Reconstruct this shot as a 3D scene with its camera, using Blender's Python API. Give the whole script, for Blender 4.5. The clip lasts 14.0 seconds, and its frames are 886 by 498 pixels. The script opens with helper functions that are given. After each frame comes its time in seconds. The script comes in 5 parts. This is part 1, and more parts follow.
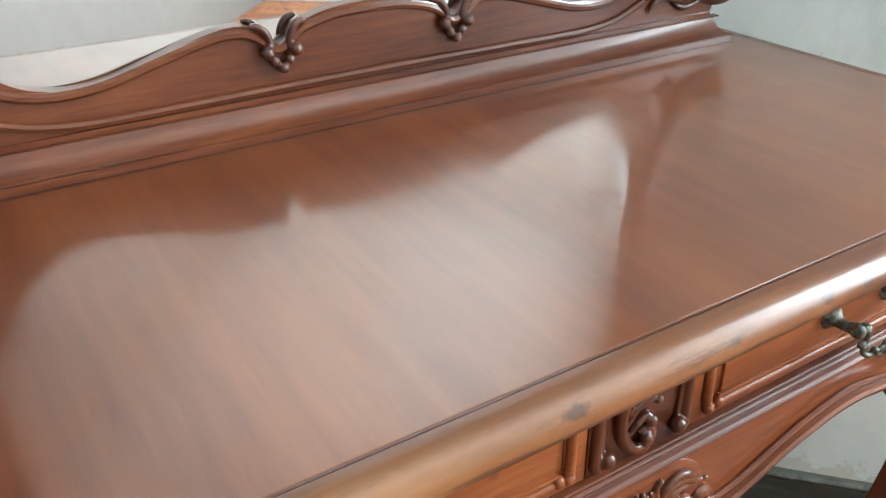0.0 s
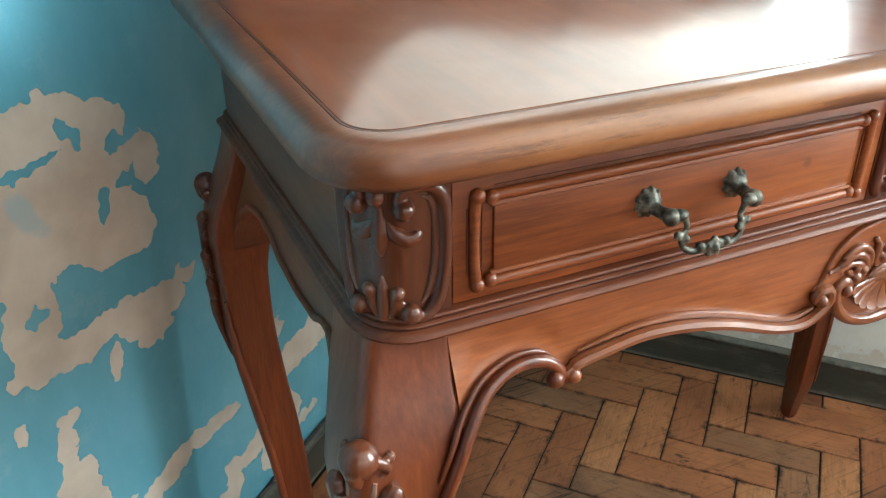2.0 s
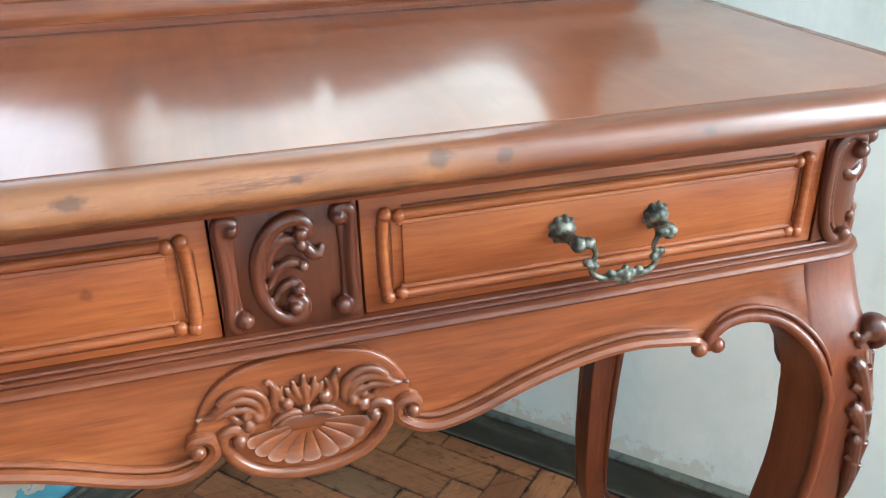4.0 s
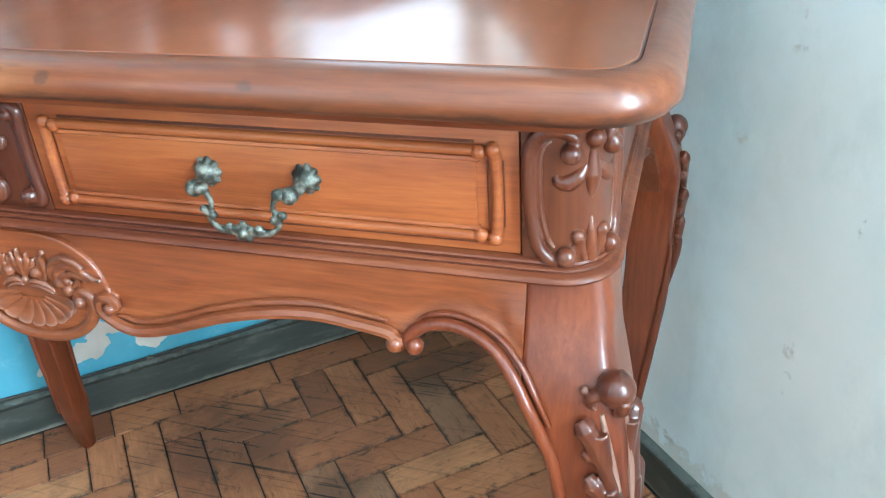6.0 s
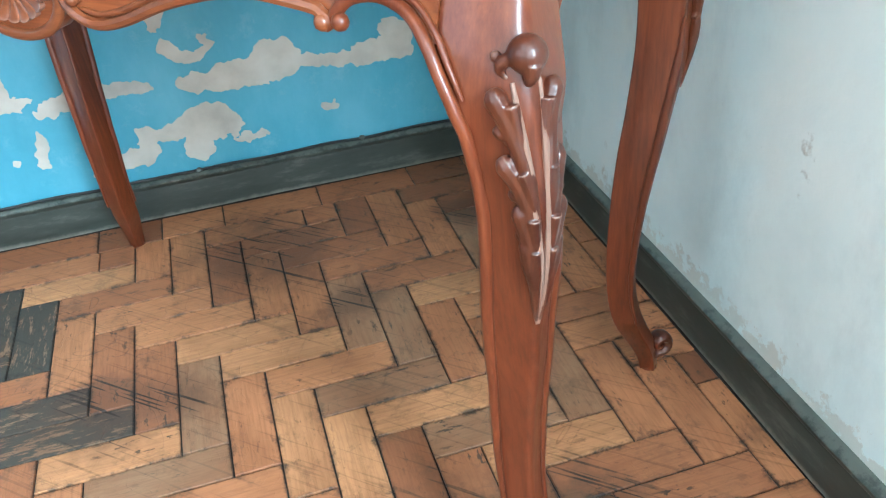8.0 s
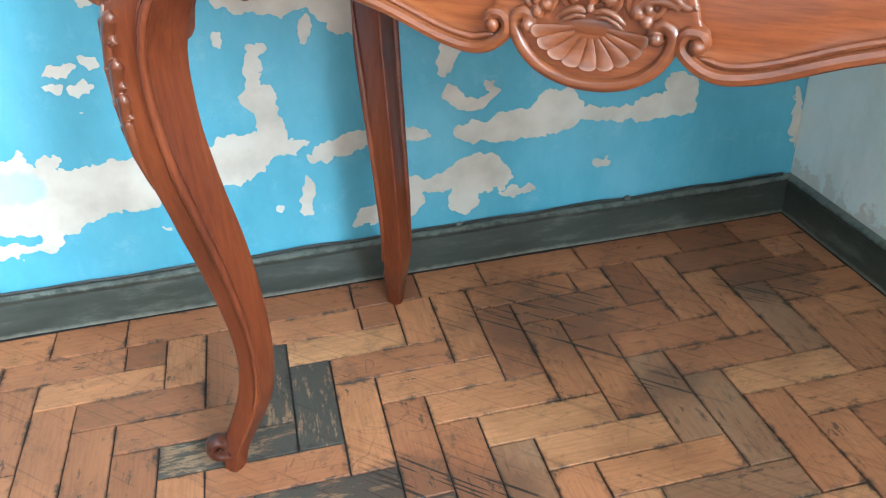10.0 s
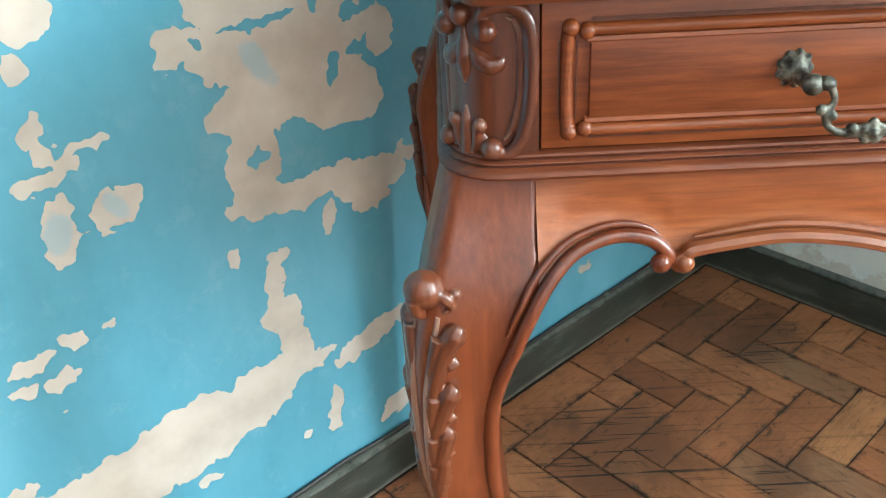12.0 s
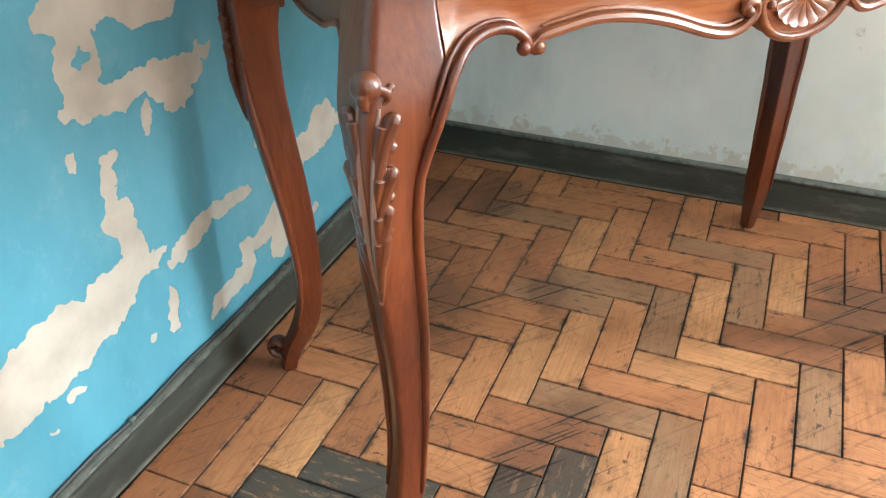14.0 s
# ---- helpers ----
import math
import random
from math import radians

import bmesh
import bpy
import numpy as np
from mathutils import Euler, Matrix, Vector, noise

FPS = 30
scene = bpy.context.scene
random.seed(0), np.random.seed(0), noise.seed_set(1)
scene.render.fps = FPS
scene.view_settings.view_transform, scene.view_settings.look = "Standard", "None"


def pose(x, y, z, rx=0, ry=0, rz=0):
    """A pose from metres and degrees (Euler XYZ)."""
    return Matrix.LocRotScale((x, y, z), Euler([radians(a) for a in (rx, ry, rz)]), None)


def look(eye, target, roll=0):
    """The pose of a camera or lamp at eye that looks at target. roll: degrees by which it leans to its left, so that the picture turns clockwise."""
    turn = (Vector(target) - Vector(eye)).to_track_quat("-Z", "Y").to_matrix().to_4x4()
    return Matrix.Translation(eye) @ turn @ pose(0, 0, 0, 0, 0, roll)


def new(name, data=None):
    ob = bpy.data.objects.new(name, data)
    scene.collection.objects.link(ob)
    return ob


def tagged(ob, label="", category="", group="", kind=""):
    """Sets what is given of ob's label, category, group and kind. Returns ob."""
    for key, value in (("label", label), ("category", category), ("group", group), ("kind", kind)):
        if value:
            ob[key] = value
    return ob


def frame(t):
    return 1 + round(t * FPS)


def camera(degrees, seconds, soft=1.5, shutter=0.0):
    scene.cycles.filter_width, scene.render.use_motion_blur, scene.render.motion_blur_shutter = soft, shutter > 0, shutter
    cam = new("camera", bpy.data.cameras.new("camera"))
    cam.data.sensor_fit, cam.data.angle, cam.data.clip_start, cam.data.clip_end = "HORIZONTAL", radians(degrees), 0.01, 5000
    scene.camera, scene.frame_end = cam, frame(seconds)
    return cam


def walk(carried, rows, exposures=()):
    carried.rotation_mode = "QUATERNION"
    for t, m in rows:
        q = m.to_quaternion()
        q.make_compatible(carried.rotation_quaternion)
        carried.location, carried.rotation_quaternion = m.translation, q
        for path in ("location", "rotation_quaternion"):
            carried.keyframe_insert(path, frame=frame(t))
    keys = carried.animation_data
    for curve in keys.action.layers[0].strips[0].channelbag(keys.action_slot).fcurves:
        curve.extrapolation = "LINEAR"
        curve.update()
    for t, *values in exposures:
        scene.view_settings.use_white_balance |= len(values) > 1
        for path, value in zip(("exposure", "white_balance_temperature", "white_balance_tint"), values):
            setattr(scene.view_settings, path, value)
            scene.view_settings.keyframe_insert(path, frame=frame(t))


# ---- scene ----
cam = camera(56.4, 14.0, 1.25)
PATH = [
    (0, (-0.304, -0.266, 1.03), (0.612, 1.221, 0.055), -1.2),
    (0.5, (-0.41, -0.274, 1.006), (0.364, 1.301, 0.046), -0.4),
    (1, (-0.493, -0.296, 0.988), (0.21, 1.307, 0.02), -0.9),
    (1.5, (-0.527, -0.327, 0.955), (0.189, 1.273, -0.007), -0.6),
    (2, (-0.544, -0.364, 0.923), (0.184, 1.238, -0.027), -0.9),
    (2.5, (-0.494, -0.404, 0.91), (0.248, 1.195, -0.035), -1.0),
    (3, (-0.341, -0.465, 0.914), (0.301, 1.18, -0.026), -1.9),
    (3.5, (-0.197, -0.487, 0.925), (0.298, 1.217, 0.001), -1.9),
    (4, (-0.037, -0.441, 0.928), (0.476, 1.281, 0.05), -1.4),
    (4.2, (0.027, -0.418, 0.933), (0.521, 1.3, 0.038), -0.6),
    (6.3, (0.518, -0.409, 0.903), (-0.188, 1.181, -0.085), -4.4),
    (6.5, (0.552, -0.404, 0.907), (-0.226, 1.144, -0.092), -4.5),
    (7, (0.591, -0.396, 0.885), (-0.245, 1.116, -0.122), -5.3),
    (7.2, (0.598, -0.403, 0.86), (-0.233, 1.096, -0.172), -5.4),
    (9.3, (0.417, -0.508, 0.689), (-0.262, 0.952, -0.4975), -3.4),
    (9.5, (0.351, -0.52, 0.7015), (-0.372, 0.95, -0.4445), -2.9),
    (10, (0.177, -0.51, 0.752), (-0.685, 0.971, -0.281), -3.0),
    (10.5, (0.054, -0.467, 0.787), (-0.825, 0.999, -0.251), -4.7),
    (11, (-0.099, -0.495, 0.819), (-0.718, 1.1, -0.216), -2.4),
    (11.5, (-0.271, -0.488, 0.84), (-0.603, 1.209, -0.165), -3.0),
    (12, (-0.42, -0.416, 0.851), (-0.458, 1.314, -0.152), -3.6),
    (12.5, (-0.556, -0.425, 0.858), (-0.115, 1.251, -0.14), -2.5),
    (13, (-0.618, -0.474, 0.845), (0.06, 1.093, -0.196), -1.7),
    (13.5, (-0.643, -0.533, 0.799), (0.053, 0.989, -0.296), -1.9),
    (14, (-0.631, -0.548, 0.824), (0.078, 0.962, -0.279), -0.8),
]
# seconds, stops, kelvin, tint
EXPOSURE = [(0, -0.45, 6300, 10), (0.5, -0.5, 6100, 10), (1, -0.42, 6600, 11), (1.5, -0.42, 6600, 10), (2, -0.22, 6700, 10), (2.5, 0.0, 6900, 10), (3, 0.2, 6700, 10), (3.5, 0.26, 6350, 9), (4, 0.16, 5900, 8), (6.5, 0.32, 5400, 2),
            (7.2, 0.32, 5400, 2), (9.5, 0.66, 5500, 4), (10, 0.34, 5700, 6), (11, 0.16, 6000, 9), (12, 0.22, 6400, 9), (12.5, 0.42, 6700, 10), (13, 0.41, 6750, 10), (14, 0.38, 6550, 10)]
walk(cam, [(t, look(eye, target, roll)) for t, eye, target, roll in PATH], EXPOSURE)

# ---- light ----
# wall frame: u runs out from the pale wall, v out from the blue wall, both from the room's corner
CORNER = Vector((0.0546, 0.961, 0.0))
NB = Vector((0.669, -0.743, 0.0))       # blue wall's normal
NW = Vector((-0.743, -0.669, 0.0))      # pale wall's normal
ROOM_U, ROOM_V, ROOM_H = 2.1, 4.3, 2.95
WIN_V0, WIN_V1, WIN_Z0, WIN_Z1 = 1.9, 4.1, 0.75, 2.4
WALLS = Matrix(((NW.x, NB.x, 0, CORNER.x), (NW.y, NB.y, 0, CORNER.y), (0, 0, 1, 0), (0, 0, 0, 1)))


def room(u, v, z=0.0):
    return CORNER + NW * u + NB * v + Vector((0, 0, z))


world = bpy.data.worlds.new("sky")
scene.world = world
world.use_nodes = True
wn, wl = world.node_tree.nodes, world.node_tree.links
sky = wn.new("ShaderNodeTexSky")
sky.sky_type, sky.sun_disc = "NISHITA", False
sky.sun_elevation, sky.sun_rotation = radians(45), radians(200)
wn["Background"].inputs["Strength"].default_value = 0.12
wl.new(sky.outputs["Color"], wn["Background"].inputs["Color"])

lamp_data = bpy.data.lights.new("window_daylight", "AREA")
lamp_data.shape, lamp_data.size, lamp_data.size_y = "RECTANGLE", WIN_V1 - WIN_V0 - 0.1, WIN_Z1 - WIN_Z0 - 0.1
lamp_data.energy, lamp_data.color = 450, (0.84, 0.95, 1.0)
lamp = new("window_daylight", lamp_data)
mid = room(-0.12, (WIN_V0 + WIN_V1) / 2, (WIN_Z0 + WIN_Z1) / 2)
lamp.matrix_world = look(mid, mid + NW)
WIN2_V0, WIN2_V1, WIN2_Z0, WIN2_Z1 = 1.15, 1.85, 0.95, 2.3
lamp2_data = bpy.data.lights.new("second_window_daylight", "AREA")
lamp2_data.shape, lamp2_data.size, lamp2_data.size_y = "RECTANGLE", WIN2_V1 - WIN2_V0 - 0.1, WIN2_Z1 - WIN2_Z0 - 0.1
lamp2_data.energy, lamp2_data.color = 5, (0.95, 0.98, 1.0)
lamp2 = new("second_window_daylight", lamp2_data)
mid2 = room(ROOM_U + 0.12, (WIN2_V0 + WIN2_V1) / 2, (WIN2_Z0 + WIN2_Z1) / 2)
lamp2.matrix_world = look(mid2, mid2 - NW)


# ---- materials ----
def nodes(name):
    m = bpy.data.materials.new(name)
    m.use_nodes = True
    t = m.node_tree
    return m, t, t.nodes["Principled BSDF"]


def node(t, kind, ins=None, **props):
    n = t.nodes.new(kind)
    for k, v in props.items():
        setattr(n, k, v)
    for k, v in (ins or {}).items():
        if isinstance(v, bpy.types.NodeSocket):
            t.links.new(v, n.inputs[k])
        else:
            n.inputs[k].default_value = v
    return n


def noise_tex(t, vec, scale, detail=4.0, rough=0.55, stretch=None, distortion=0.0):
    if stretch:
        vec = node(t, "ShaderNodeMapping", {"Vector": vec, "Scale": stretch}).outputs[0]
    return node(t, "ShaderNodeTexNoise", {"Vector": vec, "Scale": scale, "Detail": detail, "Roughness": rough, "Distortion": distortion}).outputs["Fac"]


def ramp(t, fac, stops):
    r = node(t, "ShaderNodeValToRGB", {"Fac": fac})
    e = r.color_ramp.elements
    while len(e) < len(stops):
        e.new(0.5)
    for s, (p, c) in zip(e, stops):
        s.position, s.color = p, (*c, 1.0) if len(c) == 3 else c
    return r.outputs["Color"]


def mix(t, fac, a, b, blend="MIX"):
    n = t.nodes.new("ShaderNodeMix")
    n.data_type, n.blend_type = "RGBA", blend
    for i, v in ((0, fac), (6, a), (7, b)):
        if isinstance(v, bpy.types.NodeSocket):
            t.links.new(v, n.inputs[i])
        else:
            n.inputs[i].default_value = v if i == 0 else (*v, 1.0)
    return n.outputs[2]


def math_node(t, op, a, b=0.0, clamp=False):
    n = t.nodes.new("ShaderNodeMath")
    n.operation, n.use_clamp = op, clamp
    for i, v in ((0, a), (1, b)):
        if isinstance(v, bpy.types.NodeSocket):
            t.links.new(v, n.inputs[i])
        else:
            n.inputs[i].default_value = v
    return n.outputs[0]


def bump(t, height, strength=0.2, distance=0.002):
    return node(t, "ShaderNodeBump", {"Height": height, "Strength": strength, "Distance": distance}).outputs["Normal"]


def wood(name, axis, dark, mid_c, light, rough=0.3, coat=0.35, spec=0.35, relief=0.12, grain=1.0, extra=None, figure=1.0, tips=0.0):
    """Varnished wood with its grain along one axis: fine pores over a broad figure."""
    m, t, b = nodes(name)
    co = node(t, "ShaderNodeTexCoord").outputs["Object"]
    st = [14.0, 14.0, 14.0]
    st[axis] = 1.0
    broad = [3.0, 3.0, 3.0]
    broad[axis] = 0.6
    fine = noise_tex(t, co, 14 * grain, 6, 0.65, st)
    fig = noise_tex(t, co, 4.0, 4, 0.5, broad, 0.35)
    both = math_node(t, "ADD", math_node(t, "MULTIPLY", fine, 0.42), math_node(t, "MULTIPLY", fig, 0.58))
    dark, mid_c, light = [(r, g * 1.03, b_ * 1.1) for r, g, b_ in (dark, mid_c, light)]
    col = ramp(t, both, [(0.34, dark), (0.5, mid_c), (0.66, light)])
    blotch = ramp(t, noise_tex(t, co, 11, 3, 0.5), [(0.35, (1, 1, 1)), (0.6, (0, 0, 0))])
    col = mix(t, math_node(t, "MULTIPLY", blotch, 0.2), col, dark)
    st2 = [26.0, 26.0, 26.0]
    st2[axis] = 0.9
    pore = ramp(t, noise_tex(t, co, 13 * grain, 3, 0.6, st2), [(0.57, (0, 0, 0)), (0.69, (1, 1, 1))])
    col = mix(t, math_node(t, "MULTIPLY", pore, 0.38 * figure), col, dark)
    streak = ramp(t, noise_tex(t, co, 5, 5, 0.6, [x * 0.5 for x in st]), [(0.36, (1, 1, 1)), (0.52, (0, 0, 0))])
    col = mix(t, math_node(t, "MULTIPLY", streak, 0.22 * figure), col, dark)
    if extra:
        col = extra(t, co, col)
    t.links.new(col, b.inputs["Base Color"])
    rv = noise_tex(t, co, 30, 5)
    t.links.new(math_node(t, "ADD", math_node(t, "MULTIPLY", rv, 0.12), max(0.285, rough - 0.02)), b.inputs["Roughness"])
    b.inputs["Specular IOR Level"].default_value = spec
    b.inputs["Coat Weight"].default_value = coat
    rub = ramp(t, noise_tex(t, co, 9, 7, 0.7), [(0.4, (0, 0, 0)), (0.65, (1, 1, 1))])
    t.links.new(math_node(t, "ADD", math_node(t, "MULTIPLY", rub, 0.08), min(0.17, max(0.09, rough - 0.17))), b.inputs["Coat Roughness"])
    if relief:
        t.links.new(bump(t, math_node(t, "ADD", fine, noise_tex(t, co, 90, 3)), relief, 0.0006), b.inputs["Normal"])
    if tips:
        # varnish rubbed thin on the proud tips of the carving, with glossy highlights painted in
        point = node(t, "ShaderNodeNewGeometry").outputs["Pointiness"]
        rubbed_pale = ramp(t, math_node(t, "ADD", point, math_node(t, "MULTIPLY", math_node(t, "SUBTRACT", rv, 0.5), 0.05)), [(0.52, (0, 0, 0)), (0.585, (1, 1, 1))])
        t.links.new(mix(t, math_node(t, "MULTIPLY", rubbed_pale, tips), col, (0.34, 0.215, 0.16)), b.inputs["Base Color"])
    return m


def worn_edge(t, co, col):
    """Bleached varnish towards the left, dark scuffs along the lower arris, and a few dark knots."""
    xyz = node(t, "ShaderNodeSeparateXYZ", {"Vector": co}).outputs
    n = noise_tex(t, co, 9, 6, 0.65, [0.5, 1.0, 1.0])
    left = ramp(t, math_node(t, "ADD", math_node(t, "MULTIPLY", xyz["X"], -1.1), math_node(t, "SUBTRACT", n, 0.12)), [(0.12, (0, 0, 0)), (0.62, (1, 1, 1))])
    front = ramp(t, math_node(t, "MULTIPLY", xyz["Y"], -1.0), [(0.03, (0, 0, 0)), (0.05, (1, 1, 1))])
    corner = ramp(t, math_node(t, "ADD", xyz["X"], 0.5), [(0.1, (0.1, 0.1, 0.1)), (0.2, (1, 1, 1))])
    left = math_node(t, "MULTIPLY", left, corner)
    fleck = ramp(t, noise_tex(t, co, 22, 6, 0.7, [0.4, 1.0, 1.0]), [(0.35, (0.45, 0.45, 0.45)), (0.6, (1, 1, 1))])
    col = mix(t, math_node(t, "MULTIPLY", math_node(t, "MULTIPLY", math_node(t, "MULTIPLY", left, front), fleck), 0.75), col, (0.38, 0.175, 0.066))
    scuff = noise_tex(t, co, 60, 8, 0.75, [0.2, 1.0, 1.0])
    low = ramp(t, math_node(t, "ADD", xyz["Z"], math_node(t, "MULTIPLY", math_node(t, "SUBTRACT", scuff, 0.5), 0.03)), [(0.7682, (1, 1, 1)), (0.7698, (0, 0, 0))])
    streak = ramp(t, noise_tex(t, co, 48, 7, 0.75, [0.1, 1.0, 1.0]), [(0.5, (0, 0, 0)), (0.545, (1, 1, 1))])
    col = mix(t, math_node(t, "MULTIPLY", math_node(t, "MULTIPLY", streak, front), 0.72), col, (0.1, 0.033, 0.013))
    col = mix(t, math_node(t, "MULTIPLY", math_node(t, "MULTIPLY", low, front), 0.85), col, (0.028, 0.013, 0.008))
    flat = node(t, "ShaderNodeVectorMath", {0: co, 1: (1, 0, 1)}, operation="MULTIPLY").outputs[0]
    kn = math_node(t, "ADD", blobs(t, flat, [(-0.102, 0.782, 0.009, 0.004, 0), (0.004, 0.78, 0.005, 0.003, 0), (0.078, 0.781, 0.009, 0.005, 0), (0.115, 0.779, 0.006, 0.004, 0), (0.24, 0.778, 0.006, 0.003, 0)]), math_node(t, "MULTIPLY", math_node(t, "SUBTRACT", noise_tex(t, co, 120, 4), 0.5), 1.6))
    return mix(t, math_node(t, "MULTIPLY", ramp(t, kn, [(0.5, (1, 1, 1)), (1.1, (0, 0, 0))]), 0.7), col, (0.05, 0.022, 0.012))


def drawer_knots(t, co, col):
    flat = node(t, "ShaderNodeVectorMath", {0: co, 1: (1, 0, 1)}, operation="MULTIPLY").outputs[0]
    d = math_node(t, "ADD", blobs(t, flat, [(-0.112, 0.709, 0.0045, 0.005, 0)]), math_node(t, "MULTIPLY", math_node(t, "SUBTRACT", noise_tex(t, co, 200, 4), 0.5), 1.0))
    return mix(t, math_node(t, "MULTIPLY", ramp(t, d, [(0.5, (1, 1, 1)), (1.9, (0, 0, 0))]), 0.45), col, (0.05, 0.014, 0.006))


def top_marks(t, co, col):
    """Cloudy figure under the polish."""
    cloud = ramp(t, noise_tex(t, co, 3.2, 4, 0.55, [1.0, 0.6, 1.0]), [(0.4, (0, 0, 0)), (0.62, (1, 1, 1))])
    return mix(t, math_node(t, "MULTIPLY", cloud, 0.4), col, (0.3, 0.095, 0.028))


def blobs(t, vec, rows):
    """The least of the distances to some ellipses in x and z, 1 on their rims."""
    out = None
    for u, z, a, w, turn in rows:
        p = node(t, "ShaderNodeMapping", {"Vector": vec, "Location": (u, 0, z), "Rotation": (0, radians(turn), 0), "Scale": (a, 1, w)}, vector_type="TEXTURE").outputs[0]
        d = node(t, "ShaderNodeVectorMath", {0: p}, operation="LENGTH").outputs["Value"]
        out = d if out is None else math_node(t, "MINIMUM", out, d)
    return out


RED_D, RED_M, RED_L = (0.09, 0.022, 0.0085), (0.225, 0.062, 0.021), (0.345, 0.108, 0.035)
wood_x = wood("red_wood_along", 0, RED_D, RED_M, RED_L)
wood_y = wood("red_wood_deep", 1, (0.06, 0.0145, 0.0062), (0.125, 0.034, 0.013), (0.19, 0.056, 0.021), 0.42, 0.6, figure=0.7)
wood_z = wood("red_wood_upright", 2, (0.05, 0.0098, 0.0036), (0.128, 0.0272, 0.0085), (0.2, 0.0485, 0.0145), 0.3, 0.42, 0.35, figure=0.5)
wood_panel = wood("drawer_wood", 0, (0.105, 0.0235, 0.0065), (0.238, 0.0605, 0.0152), (0.345, 0.106, 0.0275), 0.36, 0.26, 0.3, 0.16, 1.25, extra=drawer_knots, figure=0.85)
wood_apron = wood("apron_wood", 0, (0.098, 0.0228, 0.0068), (0.22, 0.0575, 0.016), (0.325, 0.102, 0.0285), 0.36, 0.48, 0.35, 0.16, 1.2, figure=0.85)
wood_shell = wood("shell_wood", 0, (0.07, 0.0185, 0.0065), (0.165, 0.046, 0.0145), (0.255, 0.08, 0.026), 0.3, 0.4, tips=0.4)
wood_frame = wood("mirror_frame_wood", 0, (0.055, 0.0118, 0.0042), (0.145, 0.036, 0.0108), (0.25, 0.072, 0.0195), 0.28, 0.4)
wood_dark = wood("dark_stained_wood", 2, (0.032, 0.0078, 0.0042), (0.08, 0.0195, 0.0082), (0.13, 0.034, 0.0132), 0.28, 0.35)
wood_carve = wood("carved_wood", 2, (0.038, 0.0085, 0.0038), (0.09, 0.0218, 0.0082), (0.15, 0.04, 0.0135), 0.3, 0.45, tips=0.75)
wood_block = wood("carved_ground_wood", 2, (0.036, 0.0082, 0.0037), (0.085, 0.021, 0.008), (0.14, 0.038, 0.0128), 0.3, 0.4)
wood_bead = wood("bead_wood", 0, (0.075, 0.019, 0.0065), (0.175, 0.048, 0.015), (0.265, 0.083, 0.027), 0.3, 0.4)
wood_molding = wood("molding_wood", 0, (0.05, 0.0112, 0.0045), (0.13, 0.0325, 0.0108), (0.215, 0.062, 0.0185), 0.42, 0.12, 0.3)
wood_top = wood("polished_top_wood", 1, (0.105, 0.0215, 0.0062), (0.165, 0.0385, 0.0108), (0.225, 0.0605, 0.0172), 0.28, 1.0, 0.3, 0.0, 0.35, top_marks, 0.3)
varnish = wood_top.node_tree.nodes["Principled BSDF"].inputs
varnish["Coat Weight"].default_value, varnish["Coat IOR"].default_value = 1.0, 1.56
varnish["Specular IOR Level"].default_value, varnish["Specular Tint"].default_value = 0.3, (1.0, 0.8, 0.52, 1)
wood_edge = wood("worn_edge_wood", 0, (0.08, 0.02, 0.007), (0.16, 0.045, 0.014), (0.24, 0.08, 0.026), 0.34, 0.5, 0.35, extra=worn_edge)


def make_bronze():
    m, t, b = nodes("dark_bronze")
    co = node(t, "ShaderNodeTexCoord").outputs["Object"]
    n = noise_tex(t, co, 160, 5)
    t.links.new(ramp(t, n, [(0.35, (0.022, 0.025, 0.02)), (0.5, (0.075, 0.08, 0.062)), (0.68, (0.26, 0.265, 0.215))]), b.inputs["Base Color"])
    b.inputs["Metallic"].default_value = 0.45
    t.links.new(math_node(t, "ADD", math_node(t, "MULTIPLY", n, 0.4), 0.33), b.inputs["Roughness"])
    t.links.new(bump(t, n, 0.5, 0.001), b.inputs["Normal"])
    return m


bronze = make_bronze()


def make_mirror():
    m, t, b = nodes("mirror_silver")
    b.inputs["Base Color"].default_value = (0.88, 0.89, 0.88, 1)
    b.inputs["Metallic"].default_value = 1.0
    b.inputs["Roughness"].default_value = 0.02
    return m


mirror_glass = make_mirror()


def scratches(t, pos, angle, dense):
    """Straight thin scores in one direction."""
    p = node(t, "ShaderNodeMapping", {"Vector": pos, "Rotation": (0, 0, radians(angle)), "Scale": (5.0, 150.0, 1.0)}).outputs[0]
    return ramp(t, node(t, "ShaderNodeTexNoise", {"Vector": p, "Scale": 1.0, "Detail": 1.0, "Roughness": 0.4}).outputs["Fac"], [(dense, (0, 0, 0)), (dense + 0.03, (1, 1, 1))])


def floor_place(t, pos):
    """Place on the floor out from the two walls, as x and z."""
    rel = node(t, "ShaderNodeVectorMath", {0: pos, 1: CORNER}, operation="SUBTRACT").outputs[0]
    du = node(t, "ShaderNodeVectorMath", {0: rel, 1: NW}, operation="DOT_PRODUCT").outputs["Value"]
    dv = node(t, "ShaderNodeVectorMath", {0: rel, 1: NB}, operation="DOT_PRODUCT").outputs["Value"]
    return node(t, "ShaderNodeCombineXYZ", {"X": du, "Z": dv}).outputs[0]


